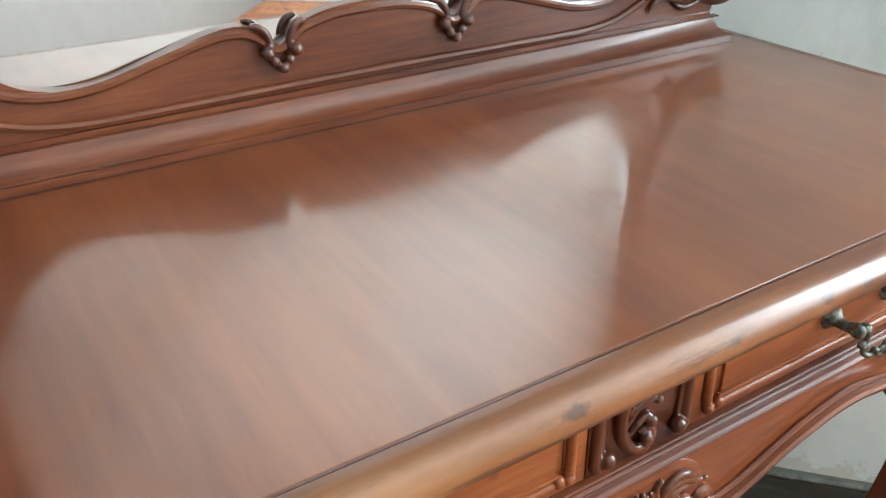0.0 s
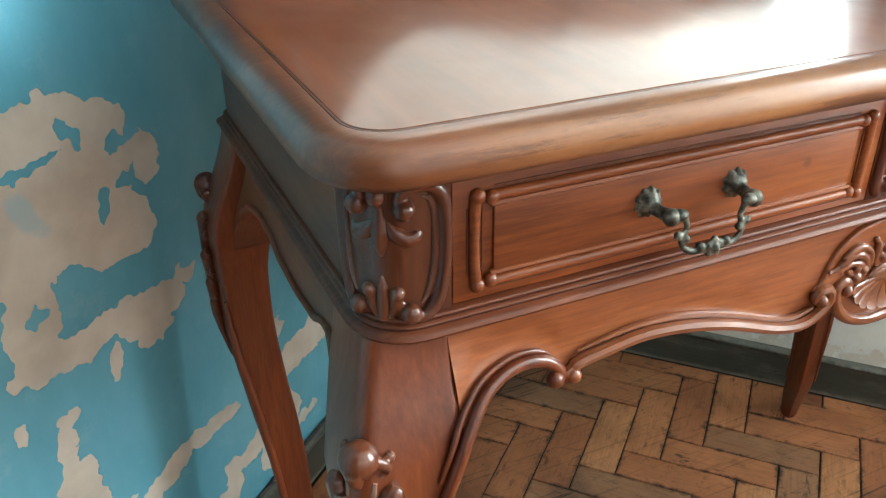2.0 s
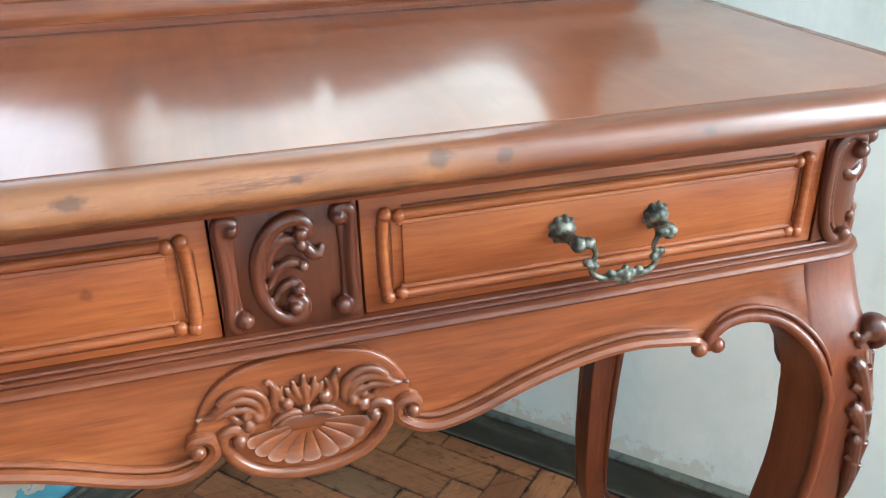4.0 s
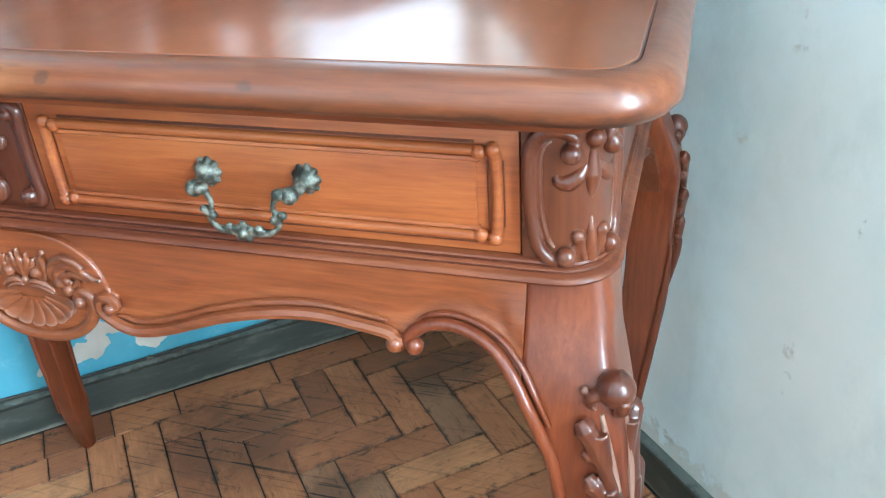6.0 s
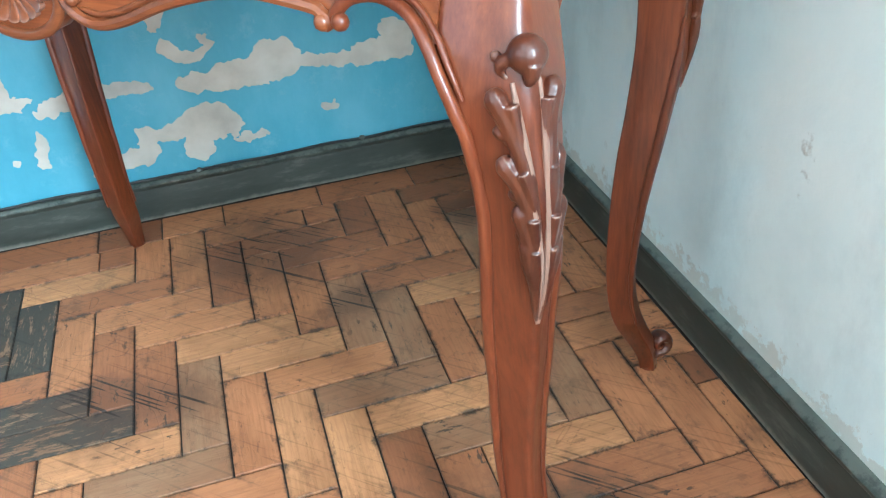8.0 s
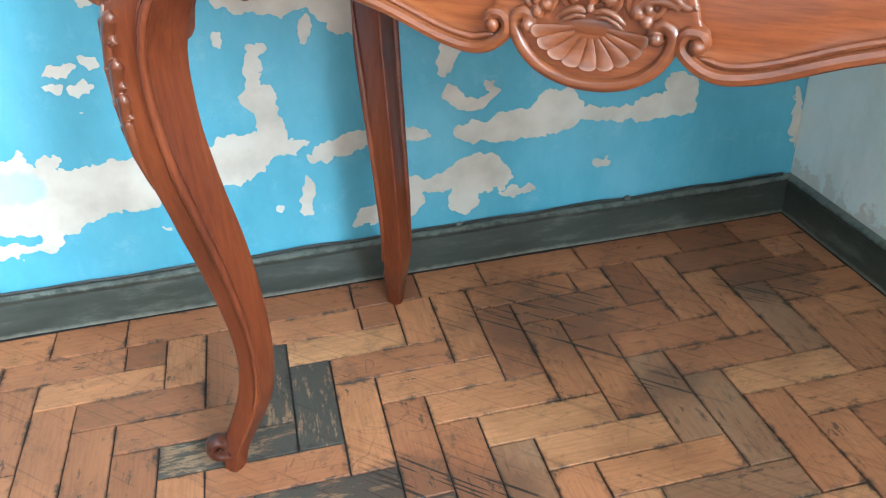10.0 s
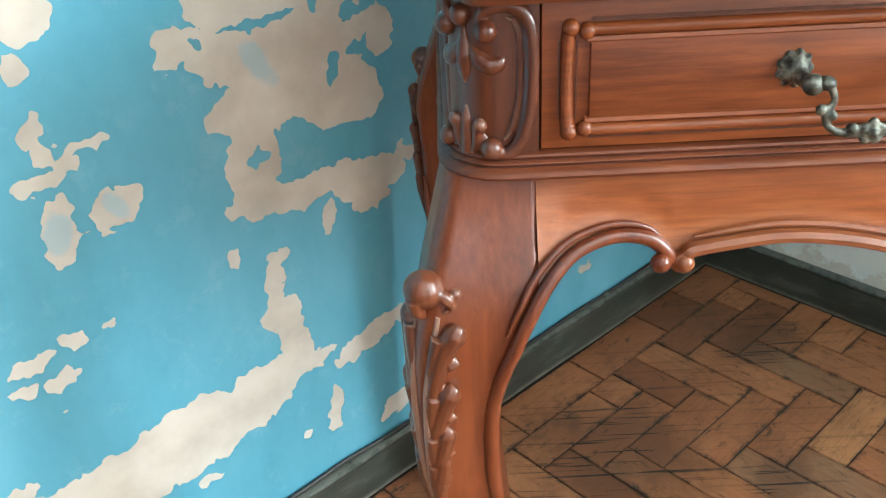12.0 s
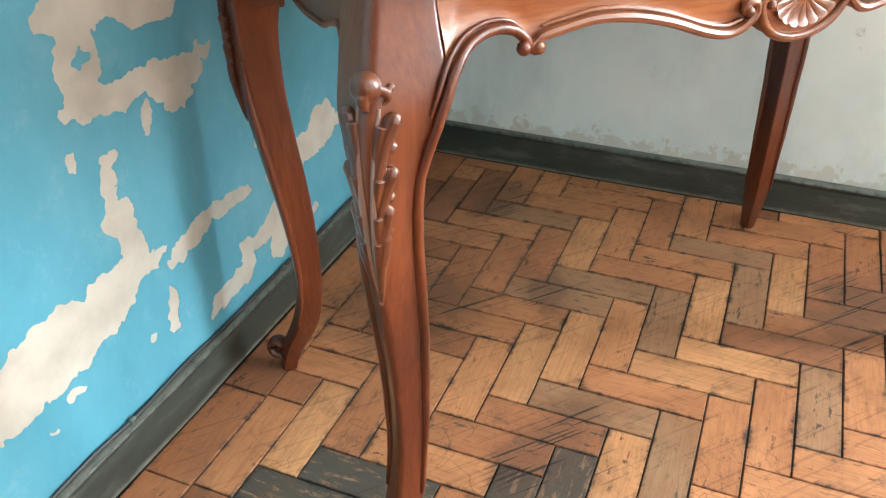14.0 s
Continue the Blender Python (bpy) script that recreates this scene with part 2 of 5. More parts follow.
def make_parquet(name, tones, grime, scuff, streak=7.0):
    """Worn wooden blocks: tones by piece, grain, dirty rims, and black residue that follows the grain."""
    m, t, b = nodes(name)
    tc = node(t, "ShaderNodeTexCoord").outputs
    co = tc["Object"]
    info = node(t, "ShaderNodeObjectInfo").outputs["Random"]
    geo = node(t, "ShaderNodeNewGeometry").outputs
    pos = geo["Position"]
    key = math_node(t, "FRACT", math_node(t, "ADD", info, geo["Random Per Island"]))
    off = node(t, "ShaderNodeVectorMath", {0: co, 1: node(t, "ShaderNodeCombineXYZ", {"X": math_node(t, "MULTIPLY", key, 37.0), "Y": math_node(t, "MULTIPLY", key, 91.0)}).outputs[0]}, operation="ADD").outputs[0]
    grain = noise_tex(t, off, 9, 6, 0.65, [2.0, 26.0, 2.0], 0.5)
    cloud = noise_tex(t, off, 14, 4, 0.55, [0.6, 1.0, 1.0])
    n = len(tones) - 1
    tone = ramp(t, key, [(i / n, c) for i, c in enumerate(tones)])
    col = mix(t, math_node(t, "MULTIPLY", ramp(t, cloud, [(0.35, (1, 1, 1)), (0.65, (0, 0, 0))]), 0.45), tone, (0.2, 0.072, 0.03))
    col = mix(t, math_node(t, "MULTIPLY", ramp(t, grain, [(0.36, (1, 1, 1)), (0.56, (0, 0, 0))]), 0.33), col, (0.14, 0.055, 0.027))
    # residue and scratches
    scr = noise_tex(t, off, 16, 8, 0.75, [1.0, streak, 1.0])
    big = noise_tex(t, pos, 3.2, 5, 0.6)
    amount = math_node(t, "ADD", math_node(t, "MULTIPLY", math_node(t, "SUBTRACT", big, 0.5), 0.7), math_node(t, "ADD", math_node(t, "MULTIPLY", math_node(t, "SUBTRACT", scr, 0.5), 1.5), grime))
    black = ramp(t, amount, [(0.5, (0, 0, 0)), (0.58, (1, 1, 1))])
    col = mix(t, math_node(t, "MULTIPLY", black, scuff), col, (0.052, 0.046, 0.037))
    # old spills that darken a few blocks together, and scores from dragged furniture
    spill = math_node(t, "ADD", blobs(t, floor_place(t, pos), [(0.53, 0.19, 0.15, 0.14, 20), (0.43, 0.39, 0.1, 0.05, -30), (0.78, 0.5, 0.14, 0.09, 10), (0.17, 0.2, 0.1, 0.07, 0), (0.3, 0.86, 0.2, 0.09, 20)]), math_node(t, "MULTIPLY", math_node(t, "SUBTRACT", noise_tex(t, pos, 11, 6, 0.65), 0.5), 2.6))
    spill = ramp(t, spill, [(0.45, (1, 1, 1)), (1.25, (0, 0, 0))])
    col = mix(t, math_node(t, "MULTIPLY", math_node(t, "MULTIPLY", spill, math_node(t, "ADD", math_node(t, "MULTIPLY", grain, 1.2), 0.1)), 0.72), col, (0.075, 0.04, 0.026))
    score = math_node(t, "MAXIMUM", math_node(t, "MAXIMUM", scratches(t, pos, 20, 0.665), scratches(t, pos, -35, 0.67)), scratches(t, pos, 74, 0.675))
    col = mix(t, math_node(t, "MULTIPLY", score, math_node(t, "ADD", math_node(t, "MULTIPLY", spill, 0.75), 0.25)), col, (0.03, 0.019, 0.014))
    smear = ramp(t, noise_tex(t, pos, 20, 8, 0.75), [(0.54, (0, 0, 0)), (0.64, (1, 1, 1))])
    col = mix(t, math_node(t, "MULTIPLY", smear, 0.42), col, (0.11, 0.06, 0.034))
    # black specks of old varnish caught in the pores
    pits = ramp(t, noise_tex(t, off, 60, 4, 0.7, [0.45, 1.3, 1.0]), [(0.595, (0, 0, 0)), (0.63, (1, 1, 1))])
    where = ramp(t, noise_tex(t, pos, 8, 4, 0.6), [(0.45, (0.12, 0.12, 0.12)), (0.62, (1, 1, 1))])
    col = mix(t, math_node(t, "MULTIPLY", math_node(t, "MULTIPLY", pits, where), 0.85), col, (0.03, 0.024, 0.019))
    spots = ramp(t, noise_tex(t, pos, 38, 4, 0.6), [(0.68, (0, 0, 0)), (0.73, (1, 1, 1))])
    col = mix(t, math_node(t, "MULTIPLY", spots, 0.6), col, (0.06, 0.042, 0.03))
    line = math_node(t, "ABSOLUTE", math_node(t, "SUBTRACT", noise_tex(t, pos, 7, 2, 0.4, None, 2.5), 0.5))
    line2 = math_node(t, "ABSOLUTE", math_node(t, "SUBTRACT", noise_tex(t, pos, 10, 2, 0.4, [1.6, 0.5, 1.0], 1.5), 0.5))
    cut = ramp(t, math_node(t, "MINIMUM", line, line2), [(0.0, (1, 1, 1)), (0.005, (0, 0, 0))])
    col = mix(t, math_node(t, "MULTIPLY", math_node(t, "MULTIPLY", cut, ramp(t, big, [(0.45, (0, 0, 0)), (0.6, (1, 1, 1))])), 0.6), col, (0.07, 0.035, 0.022))
    # dirt worked into the rims of each block
    g = node(t, "ShaderNodeSeparateXYZ", {"Vector": tc["Generated"]}).outputs
    dx = math_node(t, "MULTIPLY", math_node(t, "MINIMUM", g["X"], math_node(t, "SUBTRACT", 1.0, g["X"])), 0.175)
    dy = math_node(t, "MULTIPLY", math_node(t, "MINIMUM", g["Y"], math_node(t, "SUBTRACT", 1.0, g["Y"])), 0.058)
    rim_d = math_node(t, "ADD", math_node(t, "MINIMUM", dx, dy), math_node(t, "MULTIPLY", math_node(t, "SUBTRACT", 0.585, noise_tex(t, pos, 22, 6, 0.75)), 0.05))
    col = mix(t, math_node(t, "MULTIPLY", ramp(t, rim_d, [(0.001, (1, 1, 1)), (0.0056, (0, 0, 0))]), 0.85), col, (0.028, 0.022, 0.017))
    t.links.new(col, b.inputs["Base Color"])
    t.links.new(math_node(t, "ADD", math_node(t, "MULTIPLY", black, 0.2), math_node(t, "ADD", math_node(t, "MULTIPLY", cloud, 0.3), 0.38)), b.inputs["Roughness"])
    b.inputs["Specular IOR Level"].default_value = 0.25
    t.links.new(bump(t, math_node(t, "SUBTRACT", math_node(t, "ADD", grain, math_node(t, "MULTIPLY", scr, 0.7)), cut), 0.3, 0.001), b.inputs["Normal"])
    return m


parquet = make_parquet("parquet_wood", [(0.21, 0.08, 0.037), (0.35, 0.135, 0.06), (0.43, 0.171, 0.074), (0.46, 0.187, 0.08), (0.5, 0.212, 0.091)], 0.22, 0.88)
parquet_pale = make_parquet("pale_parquet_wood", [(0.5, 0.228, 0.1), (0.54, 0.252, 0.11)], 0.16, 0.8)
parquet_grey = make_parquet("greyed_parquet_wood", [(0.28, 0.148, 0.078), (0.33, 0.172, 0.09)], 0.36, 0.8, 5.0)
parquet_black = make_parquet("blackened_parquet_wood", [(0.24, 0.15, 0.085), (0.28, 0.17, 0.095)], 0.6, 0.94, 4.5)


def plain(name, c, rough=0.6, scale=20, vary=0.25, strength=0.15, metal=0.0):
    m, t, b = nodes(name)
    co = node(t, "ShaderNodeTexCoord").outputs["Object"]
    n = noise_tex(t, co, scale, 7, 0.62)
    n2 = noise_tex(t, co, scale * 0.12, 4)
    both = math_node(t, "ADD", math_node(t, "MULTIPLY", n, 0.5), math_node(t, "MULTIPLY", n2, 0.5))
    t.links.new(ramp(t, both, [(0.35, [v * (1 - vary) for v in c]), (0.65, [min(1, v * (1 + vary)) for v in c])]), b.inputs["Base Color"])
    b.inputs["Roughness"].default_value, b.inputs["Metallic"].default_value = rough, metal
    t.links.new(bump(t, n, strength, 0.002), b.inputs["Normal"])
    return m


joint_dirt = plain("joint_dirt", (0.02, 0.016, 0.013), 0.9)
cream_wall = plain("cream_plaster", (0.27, 0.262, 0.245), 0.8, 12, 0.06)
dim_band_paint = plain("dim_band_paint", (0.14, 0.132, 0.12), 0.6, 12, 0.08)
beige_wall = plain("beige_plaster", (0.46, 0.44, 0.41), 0.85, 12, 0.08)
ceiling_paint = plain("ceiling_paint", (0.8, 0.79, 0.77), 0.8, 10, 0.05)
frame_paint = plain("window_frame_paint", (0.7, 0.7, 0.66), 0.45, 20, 0.08)
cable_black = plain("cable_black", (0.03, 0.028, 0.026), 0.5)

# where the blue paint has flaked off: centre u, z, half length, half width, turn in degrees
BAND = [(0.911, 0.378, 0.034, 0.012, 89), (0.904, 0.406, 0.018, 0.007, -7), (0.91, 0.335, 0.024, 0.02, -21), (0.9, 0.283, 0.05, 0.023, -83), (0.95, 0.243, 0.058, 0.038, 20), (1.045, 0.234, 0.085, 0.047, 2), (1.14, 0.222, 0.08, 0.043, -6), (1.262, 0.222, 0.11, 0.06, -12),
        (1.213, 0.272, 0.012, 0.016, -63), (1.256, 0.289, 0.014, 0.016, -22), (1.242, 0.16, 0.026, 0.013, 62), (1.308, 0.142, 0.067, 0.01, -8), (0.868, 0.25, 0.022, 0.012, 10)]
LOW = [(0.8, 0.238, 0.056, 0.018, 15), (0.715, 0.246, 0.053, 0.015, -5), (0.858, 0.16, 0.034, 0.012, 87), (0.902, 0.147, 0.008, 0.008, -80), (0.737, 0.117, 0.054, 0.019, 4), (0.698, 0.131, 0.033, 0.014, 81), (0.614, 0.151, 0.092, 0.016, -6), (0.586, 0.156, 0.058, 0.037, -2),
       (0.609, 0.115, 0.031, 0.023, -2), (0.514, 0.119, 0.035, 0.009, -7), (0.367, 0.147, 0.016, 0.01, -14), (0.953, 0.419, 0.015, 0.006, -86), (0.008, 0.176, 0.06, 0.011, -80), (1.075, 0.145, 0.008, 0.004, -19), (1.03, 0.167, 0.014, 0.008, -15)]
MID = [(0.618, 0.3, 0.02, 0.014, -50), (0.601, 0.284, 0.029, 0.012, -14), (0.563, 0.289, 0.018, 0.01, 34), (0.555, 0.304, 0.016, 0.008, -42), (0.57, 0.232, 0.048, 0.021, -9), (0.495, 0.236, 0.08, 0.026, -4), (0.448, 0.25, 0.044, 0.036, -8), (0.351, 0.233, 0.069, 0.013, -7),
       (0.262, 0.235, 0.062, 0.022, -2), (0.232, 0.261, 0.034, 0.023, -33), (0.626, 0.367, 0.039, 0.019, 85)]
UPPER = [(0.85, 0.672, 0.1, 0.035, -4), (0.952, 0.648, 0.036, 0.017, -25), (0.975, 0.638, 0.018, 0.008, 8), (0.85, 0.626, 0.11, 0.026, -2), (0.862, 0.582, 0.086, 0.036, 6), (0.8, 0.56, 0.06, 0.034, 0), (0.772, 0.55, 0.036, 0.028, 0), (0.735, 0.612, 0.02, 0.026, 0), (0.912, 0.518, 0.045, 0.03, 84),
         (0.915, 0.474, 0.036, 0.02, -12), (0.845, 0.467, 0.062, 0.019, 4), (0.768, 0.453, 0.055, 0.024, -10), (0.714, 0.466, 0.022, 0.011, -12), (0.828, 0.424, 0.024, 0.01, 80), (0.77, 0.428, 0.026, 0.013, 0), (0.925, 0.69, 0.03, 0.02, -10)]
OUTLYING = [(1.108, 0.611, 0.016, 0.011, 60), (1.098, 0.594, 0.012, 0.008, -50), (1.074, 0.587, 0.026, 0.006, 4), (1.054, 0.589, 0.01, 0.005, -40), (1.08, 0.574, 0.016, 0.007, -35), (1.11, 0.566, 0.026, 0.009, 2), (1.052, 0.522, 0.026, 0.018, 30), (1.106, 0.516, 0.035, 0.02, 78), (1.096, 0.708, 0.032, 0.024, -18),
            (1.099, 0.666, 0.012, 0.01, 73), (1.14, 0.612, 0.009, 0.009, -13), (1.167, 0.406, 0.019, 0.01, 8), (1.126, 0.408, 0.015, 0.01, -36), (1.143, 0.375, 0.019, 0.011, -5), (1.178, 0.382, 0.008, 0.009, -83), (1.09, 0.412, 0.005, 0.005, 0), (1.15, 0.345, 0.005, 0.004, 0)]
# islands of paint left within them, and thin washes of paint over bare plaster
ISLES = [(0.878, 0.651, 0.045, 0.005, 4), (0.825, 0.667, 0.016, 0.007, -60), (0.803, 0.588, 0.015, 0.008, 70), (0.948, 0.649, 0.007, 0.006, -13), (0.905, 0.52, 0.013, 0.007, -7), (0.866, 0.506, 0.02, 0.012, 60), (0.778, 0.645, 0.012, 0.008, -20)]
WASHES = [(0.887, 0.614, 0.033, 0.014, -60), (1.054, 0.523, 0.018, 0.012, -59), (1.109, 0.517, 0.024, 0.013, 79), (1.188, 0.146, 0.04, 0.011, -12), (1.27, 0.24, 0.05, 0.03, -10)]


def make_blue():
    m, t, b = nodes("flaking_blue_paint")
    co = node(t, "ShaderNodeTexCoord").outputs["Object"]
    flat = node(t, "ShaderNodeVectorMath", {0: co, 1: (1, 0, 1)}, operation="MULTIPLY").outputs[0]
    wash = noise_tex(t, flat, 5, 6, 0.65, [1.0, 1.0, 0.5])
    blue = ramp(t, wash, [(0.3, (0.05, 0.275, 0.375)), (0.5, (0.085, 0.345, 0.46)), (0.7, (0.15, 0.43, 0.55))])
    blue = mix(t, math_node(t, "MULTIPLY", noise_tex(t, flat, 60, 6, 0.7), 0.3), blue, (0.18, 0.42, 0.5))
    rubbed_pale = ramp(t, noise_tex(t, flat, 17, 7, 0.72), [(0.56, (0, 0, 0)), (0.72, (1, 1, 1))])
    blue = mix(t, math_node(t, "MULTIPLY", rubbed_pale, 0.3), blue, (0.36, 0.56, 0.62))
    dirty = ramp(t, noise_tex(t, flat, 34, 7, 0.75), [(0.62, (0, 0, 0)), (0.7, (1, 1, 1))])
    blue = mix(t, math_node(t, "MULTIPLY", dirty, 0.3), blue, (0.07, 0.2, 0.26))
    t.links.new(blue, b.inputs["Base Color"])
    b.inputs["Roughness"].default_value = 0.5
    t.links.new(bump(t, noise_tex(t, flat, 40, 5), 0.3, 0.001), b.inputs["Normal"])
    return m


def make_bare():
    """Cream plaster that the blue paint has left, with thin washes of paint still on it."""
    m, t, b = nodes("bare_cream_plaster")
    co = node(t, "ShaderNodeTexCoord").outputs["Object"]
    flat = node(t, "ShaderNodeVectorMath", {0: co, 1: (1, 0, 1)}, operation="MULTIPLY").outputs[0]
    under = ramp(t, noise_tex(t, flat, 14, 6), [(0.35, (0.46, 0.42, 0.355)), (0.55, (0.57, 0.525, 0.45)), (0.75, (0.63, 0.595, 0.525))])
    thin = ramp(t, math_node(t, "ADD", blobs(t, flat, WASHES), math_node(t, "MULTIPLY", math_node(t, "SUBTRACT", noise_tex(t, flat, 30, 5), 0.5), 1.6)), [(0.7, (1, 1, 1)), (1.1, (0, 0, 0))])
    under = mix(t, math_node(t, "MULTIPLY", thin, 0.6), under, (0.3, 0.48, 0.54))
    t.links.new(under, b.inputs["Base Color"])
    b.inputs["Roughness"].default_value = 0.8
    t.links.new(bump(t, noise_tex(t, flat, 50, 6), 0.35, 0.0015), b.inputs["Normal"])
    return m


def make_pale():
    m, t, b = nodes("pale_grey_plaster")
    co = node(t, "ShaderNodeTexCoord").outputs["Object"]
    n = noise_tex(t, co, 4, 7, 0.6)
    n2 = noise_tex(t, co, 38, 6, 0.6)
    col = ramp(t, n, [(0.3, (0.63, 0.71, 0.68)), (0.52, (0.73, 0.81, 0.78)), (0.72, (0.79, 0.85, 0.81))])
    scar = ramp(t, noise_tex(t, co, 18, 8, 0.7), [(0.64, (0, 0, 0)), (0.7, (1, 1, 1))])
    hgt = node(t, "ShaderNodeSeparateXYZ", {"Vector": co}).outputs["Z"]
    damp = ramp(t, math_node(t, "ADD", hgt, math_node(t, "MULTIPLY", math_node(t, "SUBTRACT", noise_tex(t, co, 26, 8, 0.7), 0.5), 0.22)), [(0.088, (1, 1, 1)), (0.096, (0, 0, 0))])
    scar = math_node(t, "MAXIMUM", scar, damp)
    col = mix(t, math_node(t, "MULTIPLY", scar, 0.7), col, (0.56, 0.54, 0.46))
    grey = ramp(t, noise_tex(t, co, 7, 7, 0.7, [1.0, 1.0, 0.5]), [(0.5, (0, 0, 0)), (0.68, (1, 1, 1))])
    col = mix(t, math_node(t, "MULTIPLY", grey, 0.35), col, (0.46, 0.52, 0.5))
    mark = ramp(t, noise_tex(t, co, 42, 5, 0.65, [1.0, 0.6, 1.0]), [(0.7, (0, 0, 0)), (0.73, (1, 1, 1))])
    col = mix(t, math_node(t, "MULTIPLY", mark, 0.16), col, (0.42, 0.43, 0.39))
    t.links.new(col, b.inputs["Base Color"])
    b.inputs["Roughness"].default_value = 0.62
    t.links.new(bump(t, math_node(t, "ADD", n2, math_node(t, "MULTIPLY", scar, 2.5)), 0.5, 0.002), b.inputs["Normal"])
    return m


def make_skirting():
    m, t, b = nodes("worn_dark_green_paint")
    co = node(t, "ShaderNodeTexCoord").outputs["Object"]
    n = noise_tex(t, co, 30, 8, 0.7, [0.25, 0.25, 1.0])
    col = ramp(t, n, [(0.3, (0.02, 0.025, 0.02)), (0.55, (0.04, 0.047, 0.038)), (0.75, (0.125, 0.132, 0.108))])
    z = node(t, "ShaderNodeSeparateXYZ", {"Vector": co}).outputs["Z"]
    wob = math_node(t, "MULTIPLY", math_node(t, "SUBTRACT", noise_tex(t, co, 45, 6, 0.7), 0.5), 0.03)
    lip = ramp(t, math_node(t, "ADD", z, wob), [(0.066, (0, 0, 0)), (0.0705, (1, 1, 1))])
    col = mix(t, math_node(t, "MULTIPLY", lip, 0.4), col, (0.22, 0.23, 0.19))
    dust = ramp(t, math_node(t, "ADD", z, math_node(t, "MULTIPLY", wob, 0.5)), [(0.002, (1, 1, 1)), (0.006, (0, 0, 0))])
    col = mix(t, math_node(t, "MULTIPLY", dust, 0.55), col, (0.3, 0.28, 0.23))
    pale_scuff = ramp(t, noise_tex(t, co, 16, 6, 0.65, [0.5, 0.5, 1.6]), [(0.6, (0, 0, 0)), (0.7, (1, 1, 1))])
    col = mix(t, math_node(t, "MULTIPLY", pale_scuff, 0.25), col, (0.16, 0.17, 0.145))
    t.links.new(col, b.inputs["Base Color"])
    t.links.new(math_node(t, "ADD", math_node(t, "MULTIPLY", n, 0.3), 0.3), b.inputs["Roughness"])
    t.links.new(bump(t, n, 0.3, 0.001), b.inputs["Normal"])
    return m


blue_paint, bare_plaster, pale_paint, skirt_paint = make_blue(), make_bare(), make_pale(), make_skirting()


# ---- mesh helpers ----
def to_object(name, bm, mat, smooth=True):
    bmesh.ops.recalc_face_normals(bm, faces=bm.faces)
    me = bpy.data.meshes.new(name)
    bm.to_mesh(me)
    bm.free()
    me.materials.append(mat)
    if smooth:
        me.shade_smooth()
        me.set_sharp_from_angle(angle=radians(42))
    return new(name, me)


def settle(bm, base):
    """The old table stands a little lower on its right and at its front, on legs of uneven length."""
    for v in bm.verts:
        v.co.z += (-0.0079 * v.co.x + 0.016 * v.co.y) * (v.co.z + base) / 0.79


def part(name, bm, mat, parent, label=""):
    root = parent
    while root.parent:
        root = root.parent
    if root.get("category") in ("dressing table", "mirror"):
        settle(bm, root.location.z)
    ob = to_object(name, bm, mat)
    ob.parent = parent
    return tagged(ob, label) if label else ob


def carved(name, bm, mat, parent, label="", voxel=0.0009):
    """A part whose overlapping pieces are melted into one carved or cast body."""
    ob = part(name, bm, mat, parent, label)
    mod = ob.modifiers.new("melt", "REMESH")
    mod.mode, mod.voxel_size = "VOXEL", voxel
    soft = ob.modifiers.new("soften", "SMOOTH")
    soft.factor, soft.iterations = 0.5, 3
    body = bpy.data.meshes.new_from_object(ob.evaluated_get(bpy.context.evaluated_depsgraph_get()))
    body.name = name
    body.shade_smooth()
    ob.modifiers.clear()
    ob.data = body
    return ob


def thing(name, m, label, category, group="", kind=""):
    ob = new(name)
    ob.empty_display_size = 0.1
    ob.matrix_world = m
    return tagged(ob, label, category, group, kind)


def add_box(bm, lo, hi, bevel=0.0):
    vs = [bm.verts.new((x, y, z)) for x in (lo[0], hi[0]) for y in (lo[1], hi[1]) for z in (lo[2], hi[2])]
    fs = [bm.faces.new([vs[i] for i in q]) for q in ((0, 1, 3, 2), (4, 6, 7, 5), (0, 4, 5, 1), (2, 3, 7, 6), (0, 2, 6, 4), (1, 5, 7, 3))]
    if bevel:
        bmesh.ops.bevel(bm, geom=list({e for f in fs for e in f.edges}), offset=bevel, segments=2, affect="EDGES", profile=0.5)
    return bm


def spline(ctrl, n=8, closed=False):
    """Points on a smooth curve through the control points."""
    c = [Vector(p) for p in ctrl]
    k = len(c)
    out = []
    for i in range(k if closed else k - 1):
        p = [c[(i + j - 1) % k] if closed else c[min(max(i + j - 1, 0), k - 1)] for j in range(4)]
        for s in range(n):
            x = s / n
            out.append(0.5 * (2 * p[1] + (p[2] - p[0]) * x + (2 * p[0] - 5 * p[1] + 4 * p[2] - p[3]) * x * x + (3 * p[1] - p[0] - 3 * p[2] + p[3]) * x ** 3))
    if not closed:
        out.append(c[-1])
    return out


